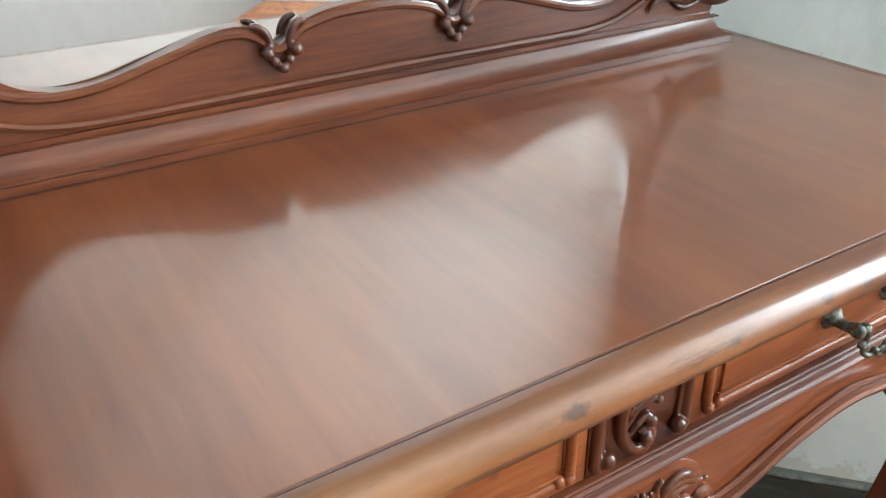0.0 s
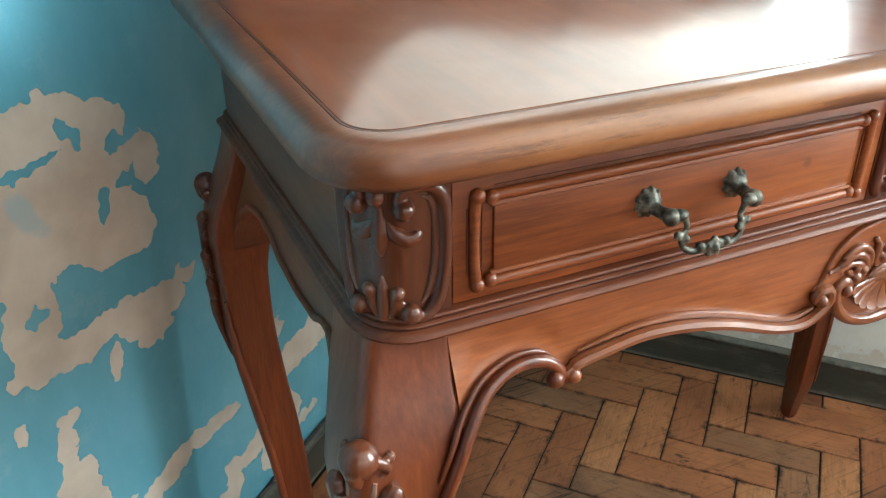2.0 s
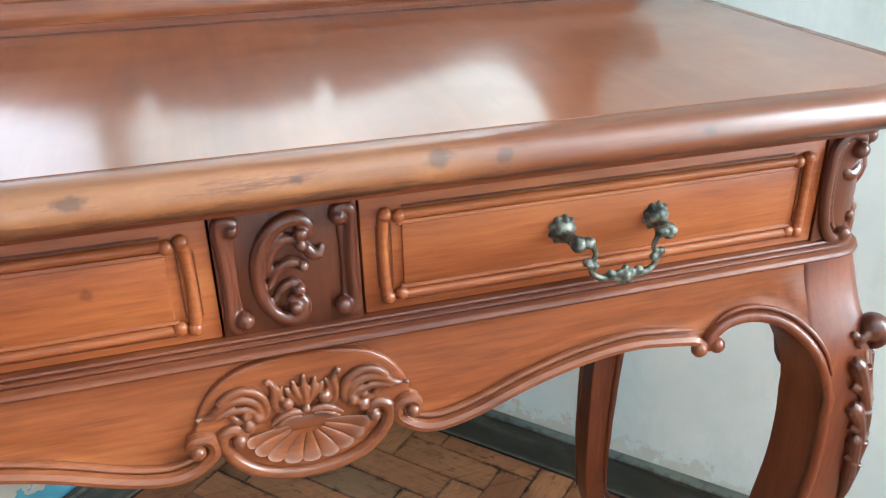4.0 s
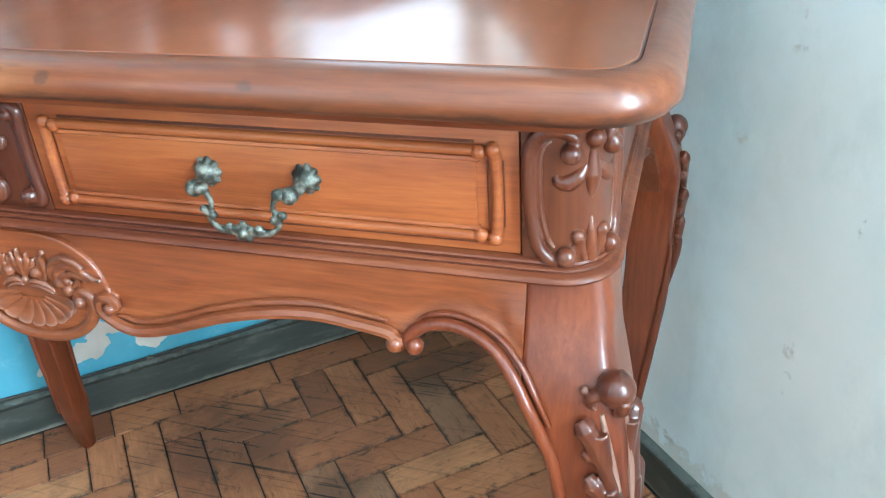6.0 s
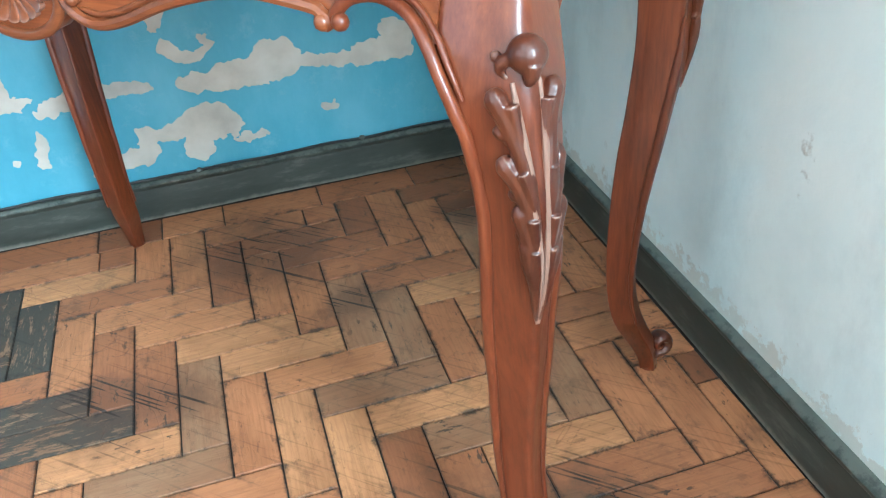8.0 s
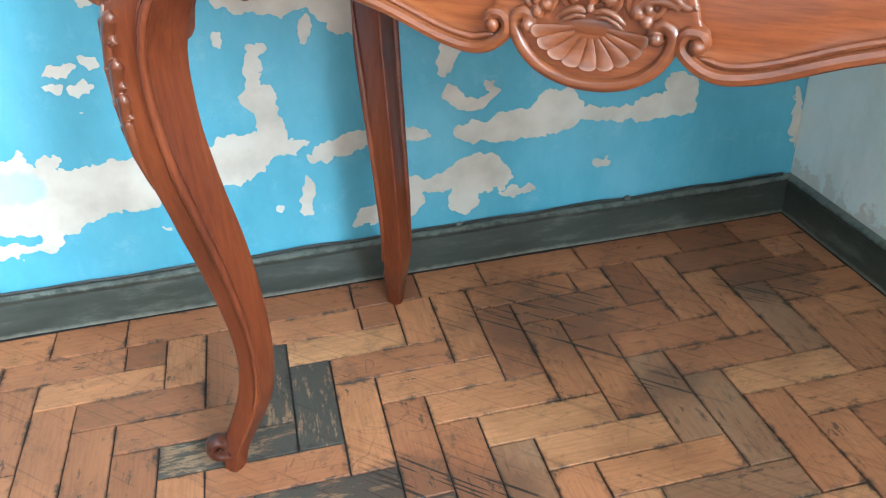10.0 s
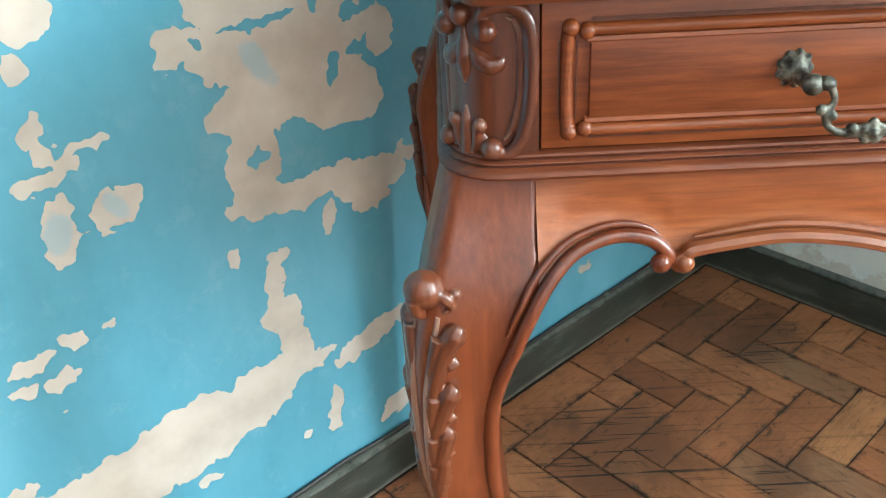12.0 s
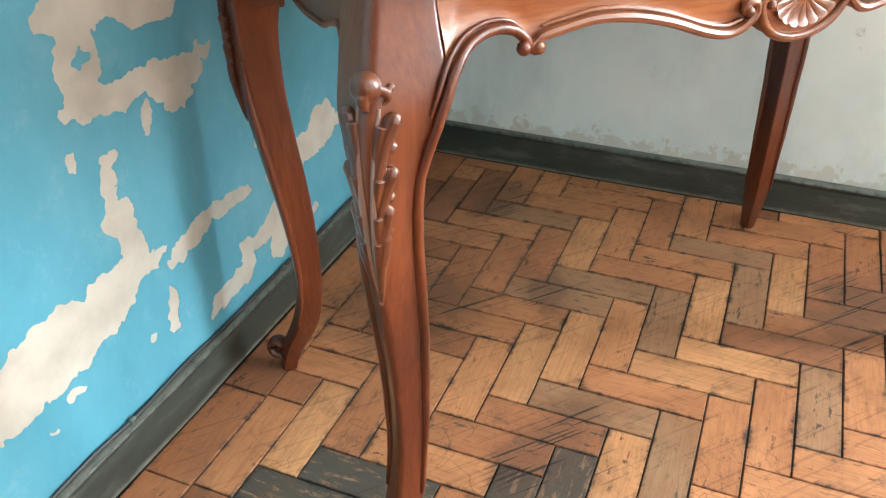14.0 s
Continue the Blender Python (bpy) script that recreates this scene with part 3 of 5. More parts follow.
def add_tube(bm, pts, radii, seg=8, face=None, flat=1.0):
    """A tube along pts; radii a number or a list spread over them. face: the way in which it is flattened by flat."""
    pts = [Vector(p) for p in pts]
    k = len(pts)
    if not isinstance(radii, (list, tuple)):
        radii = [radii, radii]
    side = None
    rings = []
    for i, p in enumerate(pts):
        tan = (pts[min(i + 1, k - 1)] - pts[max(i - 1, 0)]).normalized()
        if face is not None:
            b = Vector(face) - tan * Vector(face).dot(tan)
            b = b.normalized() if b.length > 1e-4 else tan.orthogonal().normalized()
        else:
            b = tan.orthogonal() if side is None else side - tan * side.dot(tan)
            b = b.normalized()
            side = b
        a = tan.cross(b)
        f = i / (k - 1) * (len(radii) - 1)
        j = min(int(f), len(radii) - 2)
        r = radii[j] + (radii[j + 1] - radii[j]) * (f - j)
        rings.append([bm.verts.new(p + a * (r * math.cos(2 * math.pi * s / seg)) + b * (r * flat * math.sin(2 * math.pi * s / seg))) for s in range(seg)])
    for q, w in zip(rings, rings[1:]):
        for s in range(seg):
            bm.faces.new((q[s], q[(s + 1) % seg], w[(s + 1) % seg], w[s]))
    bm.faces.new(rings[0][::-1])
    bm.faces.new(rings[-1])
    return bm


def add_ball(bm, at, r, scale=(1, 1, 1), seg=10):
    bmesh.ops.create_uvsphere(bm, u_segments=seg, v_segments=max(6, seg * 2 // 3), radius=r, matrix=Matrix.Translation(at) @ Matrix.Diagonal((*scale, 1)))
    return bm


def loft(bm, rings, closed=True, caps=True):
    rows = [[bm.verts.new(p) for p in r] for r in rings]
    n = len(rows[0])
    for q, w in zip(rows, rows[1:]):
        for s in range(n if closed else n - 1):
            bm.faces.new((q[s], q[(s + 1) % n], w[(s + 1) % n], w[s]))
    if caps and closed:
        bm.faces.new(rows[0][::-1])
        bm.faces.new(rows[-1])
    return rows


def spiral(cx, cz, r0, r1, a0, a1, n=14):
    """Points (x, z) that wind in from radius r0 to r1 between two angles in degrees."""
    return [(cx + (r0 + (r1 - r0) * i / n) * math.cos(radians(a0 + (a1 - a0) * i / n)), cz + (r0 + (r1 - r0) * i / n) * math.sin(radians(a0 + (a1 - a0) * i / n))) for i in range(n + 1)]


def smooth(x):
    x = min(1.0, max(0.0, x))
    return x * x * (3 - 2 * x)


# ---- the room ----
def wall_piece(name, u0, u1, v0, v1, z0, z1, mat, label):
    bm = bmesh.new()
    add_box(bm, (u0, v0, z0), (u1, v1, z1))
    ob = to_object(name, bm, mat, False)
    ob.matrix_world = WALLS
    return tagged(ob, label, "wall", "", "structure")


def wall_with_opening(u0, u1, vs, zs):
    """A wall between u0 and u1 over three stretches of v and z, its middle field left open."""
    bm = bmesh.new()
    g = {(i, j, k): bm.verts.new((u, v, z)) for i, u in enumerate((u0, u1)) for j, v in enumerate(vs) for k, z in enumerate(zs)}
    cells = [(j, k) for j in range(3) for k in range(3) if (j, k) != (1, 1)]
    for j, k in cells:
        for i in (0, 1):
            bm.faces.new([g[i, j, k], g[i, j + 1, k], g[i, j + 1, k + 1], g[i, j, k + 1]])
        for (ja, ka), (jb, kb), (dj, dk) in (((j, k), (j + 1, k), (0, -1)), ((j, k + 1), (j + 1, k + 1), (0, 1)), ((j, k), (j, k + 1), (-1, 0)), ((j + 1, k), (j + 1, k + 1), (1, 0))):
            if (j + dj, k + dk) not in cells:
                bm.faces.new([g[0, ja, ka], g[0, jb, kb], g[1, jb, kb], g[1, ja, ka]])
    return bm


blue_wall = wall_piece("wall_blue", -0.25, ROOM_U + 0.2, -0.2, -0.0006, -0.1, ROOM_H, bare_plaster, "bright blue painted wall flaking off to bare cream plaster")


def paint_left(uu, zz):
    """Above 0 where paint is left on the wall: outside the flaked ellipses, with a ragged rim, or on the islands within them."""
    rough = np.empty((2, len(zz), len(uu)))
    chips = np.empty((len(zz), len(uu)))
    for j, z in enumerate(zz):
        for i, u in enumerate(uu):
            a = noise.noise_vector((u * 22, z * 22, 3.0))
            b = noise.noise_vector((u * 60, z * 60, 8.0))
            c = noise.noise_vector((u * 150, z * 150, 5.0))
            rough[:, j, i] = a[0] * 0.009 + b[0] * 0.0085 + c[0] * 0.0045, a[1] * 0.009 + b[1] * 0.0085 + c[1] * 0.0045
            chips[j, i] = 0.55 + 0.9 * z - abs(a[2] * 0.25 + b[2] * 0.55 + c[2] * 0.3) if z < 0.16 else 0.76 - a[2] * 0.35 - b[2] * 0.55
    gu, gz = np.meshgrid(uu, zz)
    gu, gz = gu + rough[0], gz + rough[1]

    def least(rows):
        out = np.full(gu.shape, 9.0)
        for u, z, a, w, turn in rows:
            c, q = math.cos(radians(turn)), math.sin(radians(turn))
            x, y = (gu - u) * c - (gz - z) * q, (gu - u) * q + (gz - z) * c
            out = np.minimum(out, np.hypot(x / a, y / w))
        return out

    field = least(BAND + LOW + MID + UPPER + OUTLYING) - 1.0
    field = np.maximum(np.minimum(field, chips), 1.0 - least(ISLES))
    return np.where(np.abs(field) < 1e-4, 1e-4, field)


def build_paint():
    """The coat of paint itself, 0.6 mm thick, cut along the flaked outlines."""
    step, u1, z1 = 0.0025, 1.6, 0.8
    uu, zz = np.arange(0.0, u1 + step / 2, step), np.arange(0.0, z1 + step / 2, step)
    f = paint_left(uu, zz)
    inside = f > 0
    verts, faces = [], []

    index = {}

    def poly(pts):
        ids = []
        for p in pts:
            key = tuple(round(x, 6) for x in p)
            if key not in index:
                index[key] = len(verts)
                verts.append(p)
            if index[key] not in ids:
                ids.append(index[key])
        if len(ids) > 2:
            faces.append(tuple(ids))

    for j in range(len(zz) - 1):
        i = 0
        while i < len(uu) - 1:
            cell = (inside[j, i], inside[j, i + 1], inside[j + 1, i + 1], inside[j + 1, i])
            if all(cell):
                k = i
                while k < len(uu) - 1 and inside[j, k + 1] and inside[j + 1, k + 1]:
                    k += 1
                # short strips, so that the rows share their corners
                a = i
                while a < k:
                    b = min(k, (a // 16 + 1) * 16)
                    poly([(uu[a], 0, zz[j]), (uu[a], 0, zz[j + 1]), (uu[b], 0, zz[j + 1]), (uu[b], 0, zz[j])])
                    a = b
                i = k
                continue
            if any(cell):
                ring, rim_pts = [], []
                at = ((j, i), (j, i + 1), (j + 1, i + 1), (j + 1, i))
                for n in range(4):
                    (ja, ia), (jb, ib) = at[n], at[(n + 1) % 4]
                    if inside[ja, ia]:
                        ring.append((uu[ia], 0, zz[ja]))
                    if inside[ja, ia] != inside[jb, ib]:
                        q = f[ja, ia] / (f[ja, ia] - f[jb, ib])
                        p = (uu[ia] + (uu[ib] - uu[ia]) * q, 0, zz[ja] + (zz[jb] - zz[ja]) * q)
                        ring.append(p)
                        rim_pts.append(p)
                poly(ring[::-1])
                if len(rim_pts) == 2:
                    a, b = rim_pts
                    poly([a, b, (b[0], -0.0012, b[2]), (a[0], -0.0012, a[2])])
            i += 1
    for lo, hi in (((-0.0, z1), (ROOM_U, ROOM_H)), ((u1, 0.0), (ROOM_U, z1))):
        poly([(lo[0], 0, lo[1]), (lo[0], 0, hi[1]), (hi[0], 0, hi[1]), (hi[0], 0, lo[1])])
    me = bpy.data.meshes.new("paint_layer")
    me.from_pydata(verts, [], faces)
    me.materials.append(blue_paint)
    ob = new("paint_layer", me)
    ob.parent = blue_wall
    tagged(ob, "bright blue paint with ragged flaked edges")


build_paint()
pale = wall_with_opening(-0.25, 0.0, (0.001, WIN_V0, WIN_V1, ROOM_V), (-0.1, WIN_Z0, WIN_Z1, ROOM_H))
pale_ob = tagged(to_object("wall_pale", pale, pale_paint, False), "pale grey-green plaster wall with scuffs and scars", "wall", "", "structure")
pale_ob.matrix_world = WALLS
wall_piece("wall_far", -0.25, ROOM_U + 0.2, ROOM_V, ROOM_V + 0.2, -0.1, ROOM_H, beige_wall, "plain beige plaster wall across the room")
side_wall = wall_with_opening(ROOM_U, ROOM_U + 0.2, (0.001, WIN2_V0, WIN2_V1, ROOM_V - 0.001), (-0.1, WIN2_Z0, WIN2_Z1, ROOM_H))
side_ob = tagged(to_object("wall_side", side_wall, cream_wall, False), "plain cream plaster wall with a window and a door", "wall", "", "structure")
side_ob.matrix_world = WALLS
# unseen darker band, added to dim what the mirror reflects of this wall
dim_band = part("dim_band", add_box(bmesh.new(), (ROOM_U - 0.004, 1.052, 0.0), (ROOM_U - 0.0005, ROOM_V - 0.002, 0.84)), dim_band_paint, side_ob, "darker grey-beige band added low on the unseen side wall")
ceil = bmesh.new()
add_box(ceil, (-0.25, -0.2, ROOM_H), (ROOM_U + 0.2, ROOM_V + 0.2, ROOM_H + 0.15))
ceil_ob = tagged(to_object("ceiling", ceil, ceiling_paint, False), "plain off-white ceiling", "ceiling", "", "structure")
ceil_ob.matrix_world = WALLS


def skirting(name, along_u, length, label):
    """A board 70 mm high with a rounded top lip, set against one of the walls."""
    prof = [(0, 0), (0.013, 0), (0.013, 0.055), (0.012, 0.059), (0.014, 0.062), (0.014, 0.067), (0.010, 0.071), (0.003, 0.072), (0, 0.072)]
    bm = bmesh.new()
    start = 0.0 if along_u else 0.0135
    steps = 24
    rings = []
    for i in range(steps + 1):
        s = start + (length - start) * i / steps
        wob = 0.0012 * math.sin(s * 9.0) + 0.0008 * math.sin(s * 23)
        rings.append([Vector((s, d + wob * (d > 0), z)) if along_u else Vector((d + wob * (d > 0), s, z)) for d, z in prof])
    loft(bm, rings)
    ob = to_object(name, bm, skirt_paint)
    ob.matrix_world = WALLS
    return tagged(ob, label, "skirting board", "", "structure")


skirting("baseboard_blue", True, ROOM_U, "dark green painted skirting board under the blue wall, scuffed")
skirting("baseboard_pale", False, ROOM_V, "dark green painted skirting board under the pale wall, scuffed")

def build_window(name, u0, u1, sill0, sill1, v0, v1, z0, z1):
    win = thing(name, WALLS, "white painted window bright with daylight", "window", "", "structure")
    for lo, hi in (((u0, v0, z0), (u1, v0 + 0.05, z1)), ((u0, v1 - 0.05, z0), (u1, v1, z1)), ((u0, v0 + 0.05, z0), (u1, v1 - 0.05, z0 + 0.05)), ((u0, v0 + 0.05, z1 - 0.05), (u1, v1 - 0.05, z1))):
        part("window_frame", add_box(bmesh.new(), lo, hi, 0.004), frame_paint, win)
    part("window_sill", add_box(bmesh.new(), (sill0, v0, z0 - 0.03), (sill1, v1, z0 + 0.004), 0.004), frame_paint, win)


build_window("window_1", -0.2, -0.14, -0.13, 0.04, WIN_V0, WIN_V1, WIN_Z0, WIN_Z1)
build_window("window_2", ROOM_U + 0.13, ROOM_U + 0.19, ROOM_U - 0.04, ROOM_U + 0.125, WIN2_V0, WIN2_V1, WIN2_Z0, WIN2_Z1)
# unseen door, added so that the table top reflects a brown patch
door = thing("door_1", WALLS, "narrow closed brown wooden door added out of view for a brown reflection", "door", "", "structure")
part("door_leaf", add_box(bmesh.new(), (ROOM_U - 0.03, 0.42, 0.004), (ROOM_U - 0.002, 0.98, 2.08), 0.003), wood_z, door)
for lo, hi in (((ROOM_U - 0.045, 0.35, 0), (ROOM_U - 0.002, 0.42, 2.15)), ((ROOM_U - 0.045, 0.98, 0), (ROOM_U - 0.002, 1.05, 2.15)), ((ROOM_U - 0.045, 0.42, 2.08), (ROOM_U - 0.002, 0.98, 2.15))):
    part("architrave", add_box(bmesh.new(), lo, hi, 0.004), wood_z, door)
for z0, z1 in ((0.15, 0.9), (1.05, 1.95)):
    for a in (0.48, 0.73):
        part("door_panel", add_box(bmesh.new(), (ROOM_U - 0.037, a, z0), (ROOM_U - 0.029, a + 0.19, z1), 0.005), wood_z, door)

# thin black cable along the blue wall's skirting, held by clips
cable = thing("cable", WALLS, "thin dark cable clipped along the top of the skirting", "cable")
run = [(0.02 + i * 0.06, 0.006 + 0.0015 * math.sin(i * 1.7), 0.0755 + 0.0012 * math.sin(i * 2.3)) for i in range(38)]
part("wire", add_tube(bmesh.new(), spline(run, 3), 0.0028, 6), cable_black, cable)
for i in (5, 10, 16, 23, 30, 36):
    part("clip", add_ball(bmesh.new(), (run[i][0], 0.008, 0.0765), 0.0055, (1.1, 0.9, 0.8), 8), skirt_paint, cable)

# ---- the dressing table ----
STAND = pose(0, 0, 0)
table = thing("dressing_table", STAND, "varnished red-brown dressing table with carved cabriole legs across the corner", "dressing table")
HALF, BACK, TOP = 0.42, 0.40, 0.789
WAIST = 0.650


def rounded(x, y0, y1, r, n=6, rb=None):
    """Outline with rounded front corners (and back ones), from the back left round by the front to the back right."""
    rb = r if rb is None else rb
    pts = []
    for cx, cy, rr, a in ((-x + rb, y1 - rb, rb, 90), (-x + r, y0 + r, r, 180), (x - r, y0 + r, r, 270), (x - rb, y1 - rb, rb, 0)):
        pts += [(cx + rr * math.cos(radians(a + 90 * i / n)), cy + rr * math.sin(radians(a + 90 * i / n))) for i in range(n + 1)]
    return pts


def rim(profile, r=0.03, back=0.386):
    """Rings round the table top, one per (outset, z)."""
    return [[Vector((x, y, z)) for x, y in rounded(0.4415 + o, -0.037 - o, back + o, max(0.012, r + o), 7, max(0.012, 0.022 + o))] for o, z in profile]


def build_top():
    bm = bmesh.new()
    loft(bm, rim([(-0.0074, TOP - 0.02), (-0.0074, TOP + 0.0002), (-0.0078, TOP + 0.0005), (-0.008, TOP + 0.0005)]))
    part("top_panel", bm, wood_top, table, "glossy polished table top")
    prof = [(-0.0062, TOP - 0.004), (-0.0061, TOP - 0.0006), (-0.0054, TOP + 0.0002), (-0.0005, TOP + 0.0004), (0.005, TOP - 0.0005), (0.0095, TOP - 0.003), (0.0135, TOP - 0.0075), (0.0155, TOP - 0.013), (0.0148, TOP - 0.0185), (0.011, TOP - 0.0225),
            (0.005, TOP - 0.0245), (-0.004, TOP - 0.026)]
    bm = bmesh.new()
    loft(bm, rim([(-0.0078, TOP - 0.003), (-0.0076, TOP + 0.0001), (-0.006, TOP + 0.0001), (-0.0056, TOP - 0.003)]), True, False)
    part("dark_strip", bm, wood_dark, table, "dark joint round the table top")
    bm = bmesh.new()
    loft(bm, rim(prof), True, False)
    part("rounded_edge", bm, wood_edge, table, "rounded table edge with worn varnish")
    # cove given the darker molding wood: shade under the edge put into colour
    bm = bmesh.new()
    loft(bm, rim([(-0.003, TOP - 0.0235), (-0.012, TOP - 0.027), (-0.021, TOP - 0.031), (-0.027, TOP - 0.036), (-0.029, TOP - 0.042), (-0.04, TOP - 0.043)]))
    part("cove", bm, wood_molding, table)


build_top()


def waist_ring(o, z):
    return [Vector((x, y, z)) for x, y in rounded(HALF + o, -o, BACK + o, 0.027 + o, 6, 0.012)]


def build_waist():
    bm = bmesh.new()
    loft(bm, [waist_ring(o, z) for o, z in ((-0.02, 0.666), (0.0, 0.6655), (0.0023, 0.665), (0.0031, 0.6638), (0.0024, 0.6626), (0.0012, 0.6621), (0.0014, 0.6616), (0.0038, 0.6611), (0.0046, 0.6601), (0.0038, 0.6592), (0.0026, 0.6588), (0.003, 0.6583), (0.0062, 0.6577), (0.0088, 0.6562), (0.0095, 0.6545), (0.0086, 0.6528), (0.0058, 0.6516), (0.002, 0.651), (-0.006, 0.6506), (-0.02, 0.6495))])
    part("waist_molding", bm, wood_molding, table, "stepped molding round the body")
    # dark rings in the recesses: old glaze and shade put into colour
    bm = bmesh.new()
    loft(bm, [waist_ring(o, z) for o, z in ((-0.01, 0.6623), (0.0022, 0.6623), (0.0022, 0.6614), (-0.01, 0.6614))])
    part("dark_strip", bm, wood_dark, table, "dark strip of glaze and painted shade in the molding")
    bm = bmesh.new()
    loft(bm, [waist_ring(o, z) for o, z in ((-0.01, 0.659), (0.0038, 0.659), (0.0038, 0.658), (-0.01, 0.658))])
    part("dark_strip", bm, wood_dark, table, "dark strip of glaze and painted shade in the molding")


build_waist()

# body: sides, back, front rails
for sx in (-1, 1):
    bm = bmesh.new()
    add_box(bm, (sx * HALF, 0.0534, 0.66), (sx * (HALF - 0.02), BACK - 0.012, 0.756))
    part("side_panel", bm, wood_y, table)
part("back_panel", add_box(bmesh.new(), (-HALF + 0.02, BACK - 0.03, 0.6), (HALF - 0.02, BACK - 0.014, 0.756)), wood_x, table)
part("drawer_rail", add_box(bmesh.new(), (-0.392, 0.0015, 0.7475), (0.392, 0.03, 0.757)), wood_x, table)
part("dust_board", add_box(bmesh.new(), (-HALF + 0.02, 0.02, 0.652), (HALF - 0.02, BACK - 0.03, 0.66)), wood_x, table)


def corner_point(s, z, sx, out):
    """A point of the front corner's rounded face: s runs from the corner's middle along the front (plus) or the side (minus)."""
    r = 0.027
    half = r * math.pi / 4
    if abs(s) <= half:
        a = s / r
        d = Vector((-math.cos(math.pi / 4 + a), -math.sin(math.pi / 4 + a), 0))
        p = Vector((-HALF + r, r, 0)) + d * (r + out)
    elif s > 0:
        p = Vector((-HALF + r + s - half, -out, 0))
    else:
        p = Vector((-HALF - out, r - s - half, 0))
    p.z = z
    return Vector((-sx * p.x, p.y, p.z)) if sx > 0 else p


def build_corner_block(sx):
    bm = bmesh.new()
    ss = [-0.0474 + 0.0881 * i / 24 for i in range(25)]
    loft(bm, [[corner_point(s, z, sx, o) for s in ss] + [corner_point(s, z, sx, -0.016) for s in reversed(ss)] for o, z in ((0, 0.6615), (0, 0.752))])
    block = part("corner_block", bm, wood_block, table, "carved rounded corner block")

    def on(pts, out):
        return [corner_point(s * 0.96, z, sx, out) for s, z in pts]

    for k in (1, -1):
        # broad C-shaped rail with a thin inner line, curled in to a ball at either end
        nm = bmesh.new()
        rail = [(0.0105, 0.7365), (0.0135, 0.7425), (0.0235, 0.746), (0.0325, 0.7425), (0.0372, 0.734), (0.0382, 0.7225), (0.0382, 0.7067), (0.0368, 0.6907), (0.0328, 0.6752), (0.0265, 0.6672), (0.019, 0.6655)]
        add_tube(nm, spline(on([(k * s, z) for s, z in rail], 0.0012), 6), [0.0028, 0.0036, 0.0042, 0.0043, 0.0042, 0.004, 0.004, 0.004, 0.0042, 0.0042, 0.0034], 10)
        line = [(0.0245, 0.7395), (0.0295, 0.7355), (0.0318, 0.7265), (0.0318, 0.7067), (0.0305, 0.6925), (0.0268, 0.6795), (0.0225, 0.6735)]
        add_tube(nm, spline(on([(k * s, z) for s, z in line], 0.0002), 5), [0.0008, 0.0019, 0.0021, 0.0021, 0.0021, 0.0019, 0.001], 8)
        add_ball(nm, corner_point(k * 0.96 * 0.014, 0.7328, sx, 0.0018), 0.0064, (1, 1, 1), 14)
        add_ball(nm, corner_point(k * 0.96 * 0.016, 0.6692, sx, 0.0022), 0.0062, (1, 1, 1), 14)
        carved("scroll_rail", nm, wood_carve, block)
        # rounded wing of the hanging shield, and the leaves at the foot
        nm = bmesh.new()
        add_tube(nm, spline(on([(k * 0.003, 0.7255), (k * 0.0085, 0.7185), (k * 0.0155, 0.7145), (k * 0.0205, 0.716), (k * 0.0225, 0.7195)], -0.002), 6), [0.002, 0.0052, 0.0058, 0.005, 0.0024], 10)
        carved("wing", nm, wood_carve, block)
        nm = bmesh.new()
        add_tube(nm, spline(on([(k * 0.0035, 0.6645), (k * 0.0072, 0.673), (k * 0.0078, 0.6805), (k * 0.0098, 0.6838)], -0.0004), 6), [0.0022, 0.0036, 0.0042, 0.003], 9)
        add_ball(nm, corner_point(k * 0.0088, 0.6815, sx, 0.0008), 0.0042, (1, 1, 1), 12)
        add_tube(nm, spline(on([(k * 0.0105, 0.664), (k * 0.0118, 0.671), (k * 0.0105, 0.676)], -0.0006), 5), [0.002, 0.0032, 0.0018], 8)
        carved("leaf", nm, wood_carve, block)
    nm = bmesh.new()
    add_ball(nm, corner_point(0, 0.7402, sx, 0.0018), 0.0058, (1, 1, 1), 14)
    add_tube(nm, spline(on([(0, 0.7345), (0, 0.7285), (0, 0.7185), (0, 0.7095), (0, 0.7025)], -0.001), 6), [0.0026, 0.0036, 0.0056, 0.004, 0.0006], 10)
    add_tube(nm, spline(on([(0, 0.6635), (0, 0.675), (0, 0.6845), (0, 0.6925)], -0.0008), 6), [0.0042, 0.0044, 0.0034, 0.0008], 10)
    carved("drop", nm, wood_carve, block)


for sx in (-1, 1):
    build_corner_block(sx)


